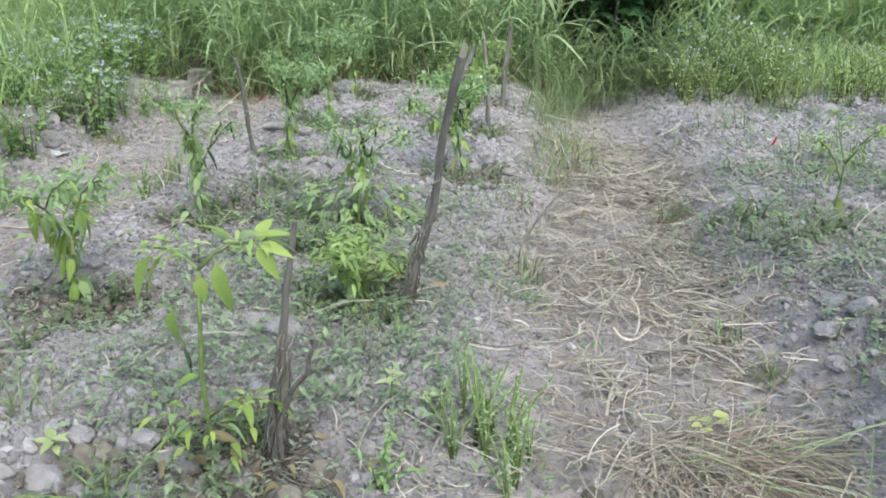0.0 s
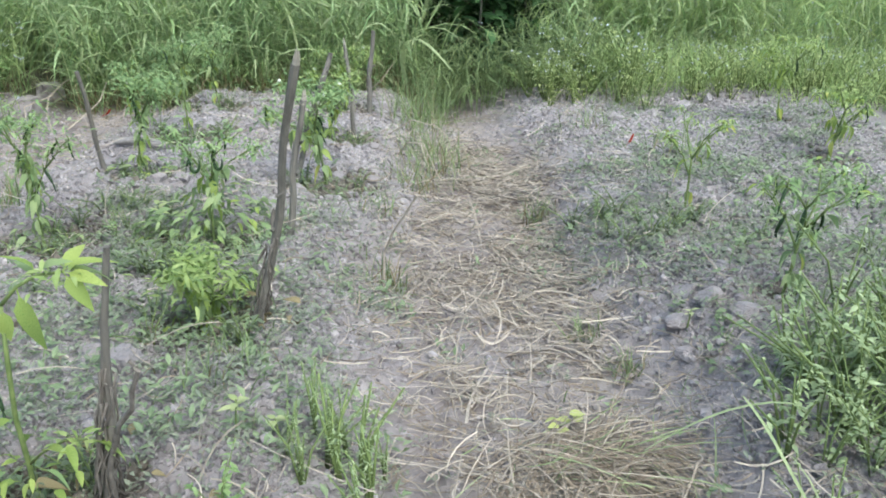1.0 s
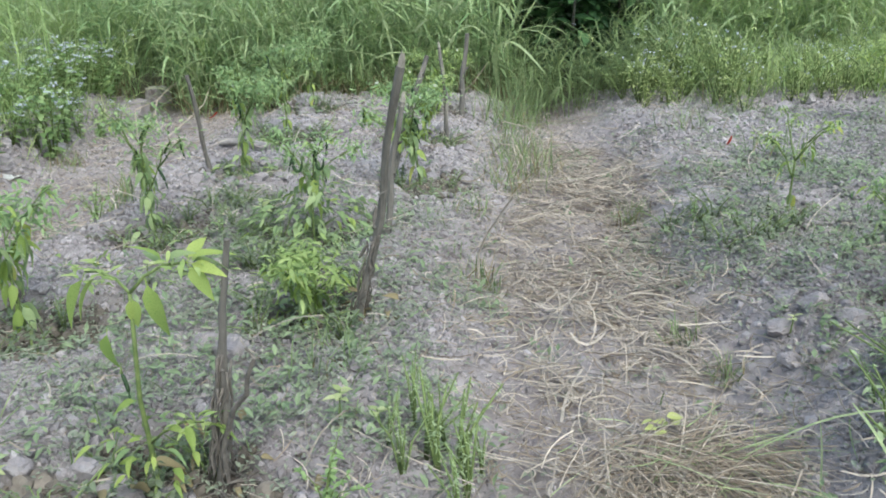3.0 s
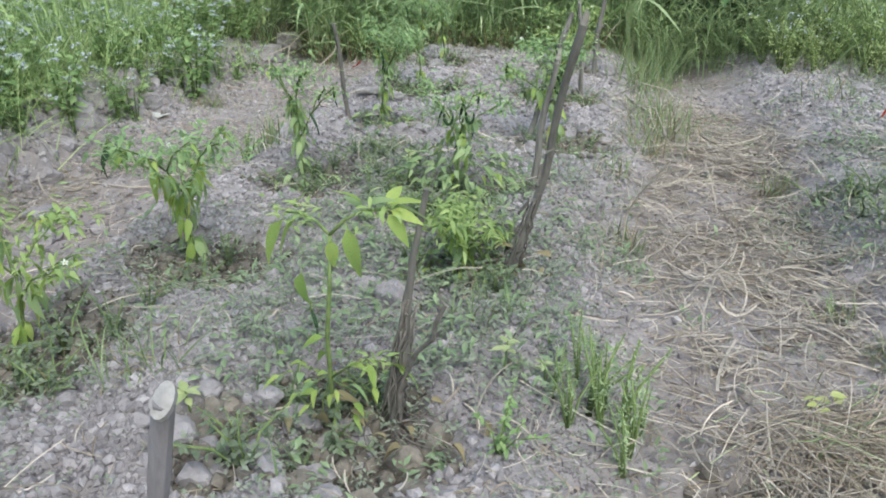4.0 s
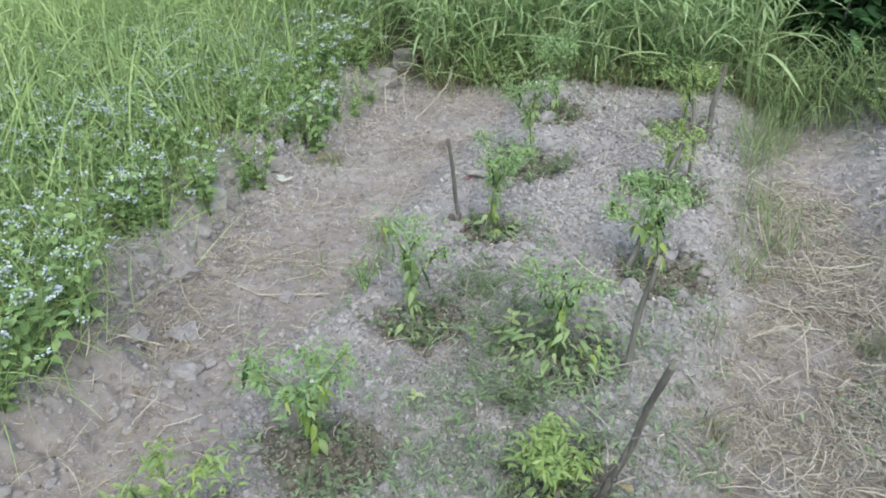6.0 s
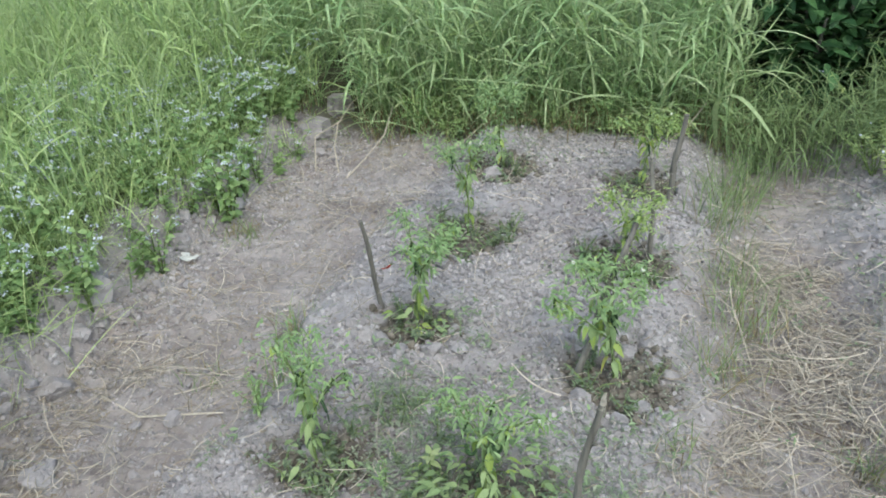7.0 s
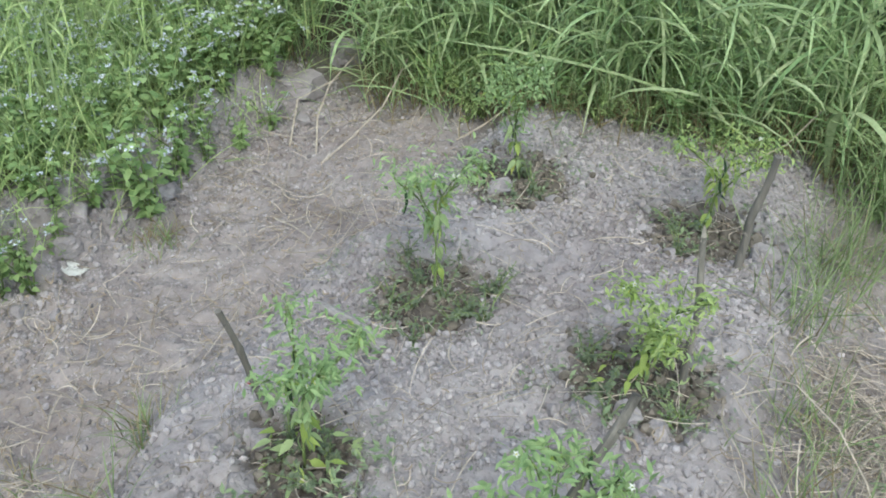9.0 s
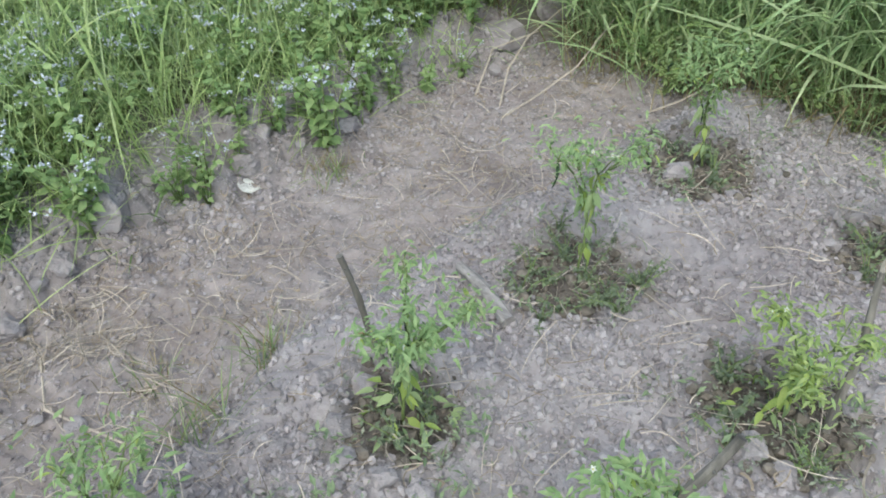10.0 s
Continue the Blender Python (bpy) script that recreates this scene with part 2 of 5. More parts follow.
def np_mesh(name, verts, faces, smooth_faces=False):
    """A mesh from arrays: verts (n, 3), faces (m, 3 or 4)."""
    me = bpy.data.meshes.new(name)
    verts, faces = np.asarray(verts, np.float32), np.asarray(faces, np.int32)
    k = faces.shape[1]
    me.vertices.add(len(verts))
    me.vertices.foreach_set("co", verts.ravel())
    me.loops.add(faces.size)
    me.loops.foreach_set("vertex_index", faces.ravel())
    me.polygons.add(len(faces))
    me.polygons.foreach_set("loop_start", np.arange(len(faces), dtype=np.int32) * k)
    me.polygons.foreach_set("use_smooth", np.full(len(faces), smooth_faces))
    me.update(calc_edges=True)
    return me


def merge(tv, tf, mats, pos):
    """Many copies of one small shape as one set of arrays: tv (v, 3), tf (f, k), mats (n, 3, 3), pos (n, 3)."""
    v = np.einsum("nij,vj->nvi", mats, tv) + pos[:, None]
    f = tf[None] + (np.arange(len(pos)) * len(tv))[:, None, None]
    return v.reshape(-1, 3), f.reshape(-1, tf.shape[1])


def frames(d, roll=None):
    """Turns whose y axis runs along d and whose z axis looks up as far as it can."""
    d = d / np.linalg.norm(d, axis=1, keepdims=True)
    s = np.cross(d, np.array([0.0, 0, 1]))
    bad = np.linalg.norm(s, axis=1) < 1e-3
    s[bad] = (1, 0, 0)
    s /= np.linalg.norm(s, axis=1, keepdims=True)
    n = np.cross(s, d)
    if roll is not None:
        c, q = np.cos(roll)[:, None], np.sin(roll)[:, None]
        s, n = c * s + q * n, c * n - q * s
    return np.stack([s, d, n], axis=2)


class Pieces:
    """Collects triangles of several shapes into one mesh."""

    def __init__(self):
        self.v, self.f, self.n = [], [], 0

    def add(self, v, f):
        f = np.asarray(f)
        if f.shape[1] == 4:
            f = np.concatenate([f[:, [0, 1, 2]], f[:, [0, 2, 3]]])
        self.v.append(np.asarray(v))
        self.f.append(f + self.n)
        self.n += len(v)
        return self

    def mesh(self, name, smooth_faces=False):
        return np_mesh(name, np.concatenate(self.v), np.concatenate(self.f), smooth_faces)


def tube(points, radii, sides=6, lumps=0.0, seed=0):
    """A tapered round stem along points."""
    p, r = np.asarray(points, float), np.asarray(radii, float)
    t = np.gradient(p, axis=0)
    fr = frames(t)
    a = np.linspace(0, 2 * np.pi, sides, endpoint=False)
    ring = np.stack([np.cos(a), np.zeros(sides), np.sin(a)], 1)
    k = np.ones((len(p), sides))
    if lumps:
        k += lumps * (np.random.default_rng(seed).random((len(p), sides)) - 0.5)
    v = p[:, None] + np.einsum("nij,sj->nsi", fr, ring) * (r[:, None] * k)[..., None]
    f = []
    for i in range(len(p) - 1):
        for j in range(sides):
            q = (j + 1) % sides
            f.append((i * sides + j, i * sides + q, (i + 1) * sides + q, (i + 1) * sides + j))
    n = len(p) * sides
    v = np.concatenate([v.reshape(-1, 3), p[:1], p[-1:]])
    tri = [(n, (j + 1) % sides, j, j) for j in range(sides)] + [(n + 1, n - sides + j, n - sides + (j + 1) % sides, n - sides + (j + 1) % sides) for j in range(sides)]
    quads = np.array(f)
    tris = np.concatenate([quads[:, [0, 1, 2]], quads[:, [0, 2, 3]], np.array(tri)[:, :3]])
    return v, tris


def leaf_shape(stations=5, width=0.36, droop=0.25, fold=0.12):
    """A lanceolate leaf one unit long along y, folded at the midrib, drooping to its tip."""
    v, f = [], []
    for i in range(stations):
        t = i / (stations - 1)
        w = width * 0.5 * (math.sin(math.pi * min(1, t * 0.94 + 0.06) ** 0.75)) ** 0.9 if 0 < i < stations - 1 else 0.012
        z = -droop * t * t
        v += [(-w, t, z + fold * w * 2), (0, t, z), (w, t, z + fold * w * 2)]
    for i in range(stations - 1):
        a = 3 * i
        f += [(a, a + 1, a + 4, a + 3), (a + 1, a + 2, a + 5, a + 4)]
    return np.array(v), np.array(f)


def blade_shape(segments=5, bend=0.6):
    """A grass blade one unit long that rises along y and bends over downwards."""
    v, f, ang, y, z = [], [], 0.0, 0.0, 0.0
    for i in range(segments + 1):
        t = i / segments
        w = 0.5 * (1 - t**1.8) * (0.7 + 0.6 * t) if i < segments else 0.02
        v += [(-w, y, z + 0.1 * w), (w, y, z + 0.1 * w)]
        ang -= bend / segments * (0.4 + 1.2 * t)
        y, z = y + math.cos(ang) / segments, z + math.sin(ang) / segments
    for i in range(segments):
        a = 2 * i
        f.append((a, a + 1, a + 3, a + 2))
    return np.array(v), np.array(f)


def scaled(fr, sx, sy, sz):
    return fr * np.stack([sx, sy, sz], 1)[:, None, :]


def blades(n, xy, length, width, lean=0.5, bend=(0.3, 1.3), z=None, azimuth=None, sink=0.01):
    """Arrays of n grass blades at places xy."""
    out = Pieces()
    kinds = [blade_shape(5, b) for b in np.linspace(*bend, 4)]
    az = rng.uniform(0, 2 * np.pi, n) if azimuth is None else azimuth
    el = np.pi / 2 - np.abs(rng.normal(0, lean, n))
    d = np.stack([np.cos(az) * np.cos(el), np.sin(az) * np.cos(el), np.sin(el)], 1)
    fr = frames(d, rng.normal(0, 0.5, n))
    L = length if np.ndim(length) else rng.uniform(0.6, 1, n) * length
    W = width if np.ndim(width) else rng.uniform(0.6, 1.2, n) * width
    pz = (height(xy[:, 0], xy[:, 1], False) if z is None else z) - sink
    pos = np.column_stack([xy, pz])
    m, pick = scaled(fr, W, L, L), rng.integers(0, 4, n)
    for k, (tv, tf) in enumerate(kinds):
        s = pick == k
        if s.any():
            out.add(*merge(tv, tf, m[s], pos[s]))
    return out


def welded(me):
    """Joins the ends of stems that meet in one point."""
    bm = bmesh.new()
    bm.from_mesh(me)
    bmesh.ops.remove_doubles(bm, verts=bm.verts, dist=1e-5)
    bm.to_mesh(me)
    bm.free()
    return me


def empty(name, x, y, z=None):
    e = new(name)
    e.empty_display_size = 0.05
    e.location = (x, y, float(height(np.array([x]), np.array([y]), False)[0]) if z is None else z)
    return e


# ---- ground ----
def axis(lo, hi, step, far):
    core = list(np.arange(lo, hi + step / 2, step))
    out, d, v = [], step, core[-1]
    while v < far:
        d *= 1.12
        v += d
        out.append(v)
    back, d, v = [], step, core[0]
    while v > -far:
        d *= 1.12
        v -= d
        back.append(v)
    return np.array(back[::-1] + core + out)


def build_ground():
    gx, gy = axis(-2.2, 2.3, 0.0115, 400), axis(0.5, 4.9, 0.0115, 400)
    X, Y = np.meshgrid(gx, gy)
    near = np.exp(-np.maximum(0, np.hypot(X, Y - 2.7) - 6) / 6)
    Z = height(X, Y) * near
    v = np.column_stack([X.ravel(), Y.ravel(), Z.ravel()])
    nx, ny = len(gx), len(gy)
    i = (np.arange(ny - 1)[:, None] * nx + np.arange(nx - 1)[None]).ravel()
    me = np_mesh("ground", v, np.stack([i, i + 1, i + nx + 1, i + nx], 1), True)
    path, trough, bank, bedl, bedr, back = masks(X, Y)
    litter = np.maximum(np.maximum(back, bank * smooth(-1.9, -2.15, X)), smooth(0.9, 0.4, Y) * 0.3) * 0.85
    wander = 0.9 * fbm(X * 1.3, Y * 1.3, 85, 3)
    away = np.maximum(smooth(0.35, -0.6, Y + wander), np.maximum(smooth(-2.2, -3.0, X + 0.4 * wander), smooth(2.25, 2.9, X + 0.4 * wander)))
    litter = np.maximum(litter * smooth(-0.6, 0.4, Y), away * (0.75 + 0.5 * fbm(X * 0.9, Y * 0.9, 83, 4)))
    col = np.stack([damp_at(X, Y), np.clip(path + trough * 0.85 + bank * smooth(2.3, 1.9, Y) * smooth(-2.3, -1.9, X), 0, 1) * (0.75 + 0.5 * fbm(X * 3, Y * 3, 81)), np.clip(litter + 0.0 * X, 0, 1), np.ones_like(X)], -1)
    a = me.color_attributes.new("soil", "FLOAT_COLOR", "POINT")
    a.data.foreach_set("color", np.clip(col, 0, 1).astype(np.float32).ravel())
    tagged(link("ground", me, SOIL), "dry grey tilled garden soil with trodden paths", "ground", kind="structure")


build_ground()


def lump(seed, sub=1, facets=9):
    """A rough broken clod of about unit radius: a ball cut by random planes."""
    bm = bmesh.new()
    bmesh.ops.create_icosphere(bm, subdivisions=sub, radius=1)
    r = random.Random(seed)
    off = Vector((r.uniform(0, 50), r.uniform(0, 50), 0))
    cuts = [(Vector((r.gauss(0, 1), r.gauss(0, 1), r.gauss(0, 1))).normalized(), r.uniform(0.6, 0.95)) for _ in range(facets)]
    for v in bm.verts:
        u = v.co.normalized()
        k = min([1.15] + [d / max(0.05, u.dot(n)) for n, d in cuts])
        v.co = u * k * (1 + 0.10 * noise.noise(u * 2.5 + off) + (0.10 * noise.noise(u * 7 + off) if sub > 1 else r.uniform(-0.12, 0.12)))
    bm.verts.ensure_lookup_table()
    v = np.array([x.co for x in bm.verts])
    f = np.array([[x.index for x in q.verts] for q in bm.faces])
    bm.free()
    return v, f


def chip(seed):
    """A small angular crumb: a dented octahedron of about unit radius."""
    r = np.random.default_rng(seed)
    v = np.array([(1, 0, 0), (0, 1, 0), (-1, 0, 0), (0, -1, 0), (0, 0, 1), (0, 0, -1)], float)
    v = v * r.uniform(0.65, 1.15, (6, 1)) + r.uniform(-0.3, 0.3, (6, 3))
    return v, np.array([(0, 1, 4), (1, 2, 4), (2, 3, 4), (3, 0, 4), (1, 0, 5), (2, 1, 5), (3, 2, 5), (0, 3, 5)])


def turns(n):
    q = rng.normal(size=(n, 4))
    q /= np.linalg.norm(q, axis=1, keepdims=True)
    w, x, y, z = q.T
    return np.stack([np.stack([1 - 2 * (y * y + z * z), 2 * (x * y - z * w), 2 * (x * z + y * w)], 1),
                     np.stack([2 * (x * y + z * w), 1 - 2 * (x * x + z * z), 2 * (y * z - x * w)], 1),
                     np.stack([2 * (x * z - y * w), 2 * (y * z + x * w), 1 - 2 * (x * x + y * y)], 1)], 1)


def scatter(n, lo, hi, density):
    """Places in a rectangle, kept where density(x, y) beats a die."""
    x, y = rng.uniform(lo[0], hi[0], n), rng.uniform(lo[1], hi[1], n)
    keep = rng.random(n) < density(x, y)
    return np.column_stack([x[keep], y[keep]])


def crumbs(name, label, mat, n, density, small, large, lo=(-2.1, 0.5), hi=(2.4, 4.7)):
    xy = scatter(n, lo, hi, density)
    out, size = Pieces(), small * (large / small) ** (rng.random(len(xy)) ** 2.6)
    z = height(xy[:, 0], xy[:, 1]) + size * 0.35
    pick, m = rng.integers(0, 6, len(xy)), turns(len(xy)) * size[:, None, None]
    pos = np.column_stack([xy, z])
    for k in range(6):
        for tv, tf, q in ((*lump(100 + k), size > 0.009), (*chip(k), size <= 0.009)):
            q = q & (pick == k)
            if q.any():
                out.add(*merge(tv, tf, m[q], pos[q]))
    ob = link(name, out.mesh(name), mat)
    return tagged(ob, label, "soil", kind="stuff")


def bed_density(x, y):
    path, trough, bank, bedl, bedr, back = masks(x, y)
    d = 0.05 + 0.95 * np.maximum(bedl, np.maximum(bedr, 0.5 * bank)) * (0.45 + 1.1 * (fbm(x * 3, y * 3, 91, 3) + 0.25))
    d = np.maximum(d, 0.75 * np.exp(-(((x + 1.8) / 0.22) ** 2)))
    return np.clip(d, 0.05, 1) * (1 - back)


crumbs("soil_crumbs", "loose grey crumbs of dry tilled soil on the beds", CRUMB, 230000, lambda x, y: bed_density(x, y) * (1 - 0.97 * damp_at(x, y)), 0.0027, 0.0125)
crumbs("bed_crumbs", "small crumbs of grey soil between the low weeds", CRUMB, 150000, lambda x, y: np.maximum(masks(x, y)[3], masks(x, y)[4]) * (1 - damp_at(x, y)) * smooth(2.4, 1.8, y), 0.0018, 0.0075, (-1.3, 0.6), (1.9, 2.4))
crumbs("fine_crumbs", "fine crumbs of dry soil on the trodden ground", CRUMB, 110000, lambda x, y: np.clip(masks(x, y)[1] * 0.85 + masks(x, y)[0] * 0.8 + masks(x, y)[2] * smooth(2.3, 1.8, y), 0, 1), 0.0018, 0.0085)
crumbs("damp_crumbs", "dark damp crumbs of hoed earth round the plants", DAMP, 100000, lambda x, y: damp_at(x, y), 0.004, 0.02)

crumbs("loose_lumps", "small pale lumps of dry earth strewn over the bed", CRUMB, 46000, lambda x, y: bed_density(x, y) * (1 - 0.9 * damp_at(x, y)) * smooth(1.7, 2.3, y), 0.0045, 0.012)


# ---- single clods ----
def clod(x, y, r, squash=0.7, seed=0, label="large pale grey clod of dry earth on the soil", name="earth_clod", boxy=False, mat=None, sub=4):
    tv, tf = lump(seed, sub, 14)
    if boxy:
        tv = np.clip(tv * 1.25, -0.8, 0.8) + 0.05 * np.sin(tv[:, [1, 2, 0]] * 9 + seed)
    tv = tv * np.array([r, r * (0.75 + 0.3 * random.Random(seed).random()), r * squash])
    ob = link(name, np_mesh(name, tv, tf), mat or CLOD)
    ob.location = (x, y, float(height(np.array([x]), np.array([y]), False)[0]) + r * squash * 0.45)
    ob.rotation_euler = (0, 0, random.Random(seed + 5).uniform(0, 6))
    return tagged(ob, label, "clod", "clods on the soil")


CLODS = [(-1.477, 1.926, 0.055), (-1.59, 1.81, 0.05), (-1.35, 1.72, 0.045), (-1.30, 1.80, 0.028), (-1.243, 2.24, 0.035), (-1.22, 1.83, 0.03),
         (-0.256, 1.967, 0.042), (-0.69, 2.12, 0.04), (-0.77, 2.10, 0.035), (-0.33, 0.92, 0.03), (-0.42, 0.90, 0.024), (-0.50, 0.88, 0.02),
         (-0.25, 0.90, 0.033), (-0.92, 0.90, 0.027), (-0.98, 0.86, 0.03), (-0.80, 0.85, 0.025), (0.02, 3.16, 0.045), (0.10, 3.15, 0.04),
         (-0.06, 3.14, 0.035), (-0.68, 2.60, 0.04), (-0.50, 2.58, 0.035), (-0.74, 2.74, 0.04), (-0.60, 2.55, 0.03), (-0.42, 2.60, 0.03),
         (-1.80, 3.16, 0.055), (-1.86, 3.40, 0.05), (-1.78, 3.62, 0.06), (-1.90, 3.92, 0.06), (-1.80, 2.50, 0.06), (-1.72, 2.28, 0.06),
         (-0.65, 4.00, 0.05), (-0.45, 3.98, 0.04), (-0.30, 4.30, 0.03), (0.15, 2.50, 0.035), (-0.02, 2.48, 0.04), (0.10, 2.42, 0.03),
         (0.22, 3.95, 0.05), (0.08, 2.78, 0.036), (0.17, 2.72, 0.032), (-0.20, 1.30, 0.045), (-0.27, 1.38, 0.04), (0.98, 1.62, 0.03), (1.05, 1.45, 0.032),
         (0.92, 1.50, 0.034), (1.1, 1.72, 0.028), (0.9, 1.38, 0.026), (1.0, 1.54, 0.03), (1.7, 3.9, 0.045), (1.5, 3.7, 0.04), (1.9, 4.1, 0.045), (1.3, 3.6, 0.04), (1.6, 4.2, 0.04), (1.2, 3.75, 0.035), (1.75, 3.7, 0.03)]
for n_, (cx, cy, cr) in enumerate(CLODS):
    clod(cx, cy, cr, seed=n_)
ring_ = random.Random(31)
for key_ in "adfieb":
    cx, cy, _, cr = PLANTS[key_]
    for k_ in range(13):
        a_, d_ = ring_.uniform(0, 6.28), cr * ring_.uniform(0.75, 1.3)
        clod(cx + d_ * math.cos(a_), cy + d_ * math.sin(a_), ring_.uniform(0.011, 0.026), 0.8, 200 + k_, "fist-sized grey clod at the rim of a hoed hollow", sub=3)
for k_ in range(30):
    clod(ring_.uniform(-1.05, -0.1), ring_.uniform(0.72, 0.96), ring_.uniform(0.009, 0.024), 0.8, 300 + k_, "fist-sized grey clod on the dug soil", sub=3)
for k_ in range(26):
    clod(ring_.uniform(-0.44, -0.02), ring_.uniform(0.70, 0.92), ring_.uniform(0.012, 0.036), 0.8, 330 + k_, "grey-brown clod of freshly dug earth", sub=3, mat=DAMP if k_ % 2 else None)
for k_ in range(30):
    clod(ring_.uniform(-1.95, -1.55), ring_.uniform(1.7, 4.4), ring_.uniform(0.014, 0.034), 0.8, 360 + k_, "lump of broken earth at the foot of the bank", sub=3)
for k_ in range(46):
    clod(ring_.uniform(-1.62, -0.98), ring_.uniform(1.1, 2.2), 0.010 + 0.03 * ring_.random() ** 2, 0.75, 480 + k_ % 14, "loose pale clod on the trodden soil", sub=3)
for k_ in range(70):
    y_ = ring_.uniform(1.9, 4.45)
    clod(-1.76 - 0.2 * ring_.random() + 0.2 * smooth(2.2, 1.7, y_), y_, ring_.uniform(0.012, 0.036), 0.85, 420 + k_ % 12, "broken grey clod on the face of the bank", sub=3)
clod(-1.87, 2.69, 0.10, 0.9, 77, "squared block of grey earth at the foot of the bank", "earth_block", True)
clod(-1.80, 4.52, 0.10, 0.7, 78, "pale flat block of earth by the bank", "earth_block", True)
clod(-1.79, 4.88, 0.09, 0.9, 79, "pale grey earth block among the weeds", "earth_block", True)


# ---- chilli plants ----
def stalked_leaf(width, droop):
    """A leaf on its short stalk, one unit long."""
    v, f = leaf_shape(6, width, droop, 0.2)
    v[:, 1] = 0.16 + 0.84 * v[:, 1]
    v = np.concatenate([v, [(-0.011, 0, 0.01), (0.011, 0, 0.01), (0.011, 0.18, 0), (-0.011, 0.18, 0)]])
    n = len(v) - 4
    return v, np.concatenate([f, [(n, n + 1, n + 2, n + 3)]])


LEAVES = [np_mesh("leaf", *stalked_leaf(w, d), True) for w, d in ((0.30, 0.2), (0.36, 0.45), (0.27, 0.7), (0.40, 0.3))]
LEAF_MESH = {}
for mat_ in (CHILI_GREEN, CHILI_LIME, CHILI_YELLOW, CHILI_PALE):
    LEAF_MESH[mat_.name] = []
    for base_ in LEAVES:
        me_ = base_.copy()
        me_.materials.append(mat_)
        LEAF_MESH[mat_.name].append(me_)


def fruit_mesh(seed, mat):
    r = random.Random(seed)
    c = r.uniform(0.2, 1.2)
    pts = [(0.25 * c * math.sin(t * 2.6) , 0, -t) for t in np.linspace(0, 1, 8)]
    rad = [0.02, 0.062, 0.066, 0.062, 0.055, 0.044, 0.029, 0.009]
    me = Pieces().add(*tube(pts, rad, 7)).mesh("chilli", True)
    me.materials.append(mat)
    return me


FRUITS = [fruit_mesh(s, FRUIT) for s in range(4)]
RED_FRUIT = fruit_mesh(9, FRUIT_RED)


STALK = Pieces().add(*tube([(0, 0, -0.03), (0, 0, 0.06), (0.03, 0.01, 0.16), (0.05, 0.0, 0.28)], [0.07, 0.04, 0.022, 0.02], 6)).mesh("stalk", True)
STALK.materials.append(STEM)


def flower_mesh():
    out = Pieces()
    for k in range(5):
        a = k * 2 * math.pi / 5
        d = np.array([[math.cos(a), math.sin(a), 0.25]])
        out.add(*merge(*leaf_shape(4, 0.55, 0.1, 0.1), frames(d), np.zeros((1, 3))))
    me = out.mesh("flower")
    me.materials.append(PETAL)
    return me


FLOWER = flower_mesh()
CENTRE = np_mesh("flower_centre", lump(3)[0] * 0.28 + np.array([0, 0, 0.1]), lump(3)[1])
CENTRE.materials.append(plain_material("flower_centre", (0.45, 0.42, 0.12), (0.6, 0.55, 0.2), 50))


def put_leaf(e, kind, p, way, size, r, narrow=1.0):
    ob = link("leaf", r.choice(LEAF_MESH[kind.name]), None, e)
    fr = frames(np.array([way]), np.array([r.uniform(-0.6, 0.6)]))[0]
    ob.matrix_basis = Matrix.Translation(p) @ Matrix(fr.tolist()).to_4x4() @ Matrix.Diagonal((size * narrow, size, size, 1))


def put_fruit(e, p, r, size):
    ob = link("chilli", r.choice(FRUITS), None, e)
    link("stalk", STALK, None, ob)
    ob.matrix_basis = Matrix.Translation(p) @ pose(0, 0, 0, r.uniform(-28, 28), r.uniform(-28, 28), r.uniform(0, 360)) @ Matrix.Scale(size, 4)


def put_flower(e, p, r):
    ob = link("flower", FLOWER, None, e)
    link("flower_centre", CENTRE, None, ob)
    ob.matrix_basis = Matrix.Translation(p) @ pose(0, 0, 0, r.uniform(-60, 60), r.uniform(-60, 60), 0) @ Matrix.Scale(0.0075, 4)


def small_leaves(e, name, at, way, size, mat, label, r):
    roll = np.array([r.uniform(-0.6, 0.6) for _ in size])
    out = Pieces().add(*merge(*leaf_shape(4, 0.32, 0.35, 0.15), scaled(frames(way, roll), size, size, size), at))
    tagged(link(name, out.mesh(name, True), mat, e), label, kind="stuff")


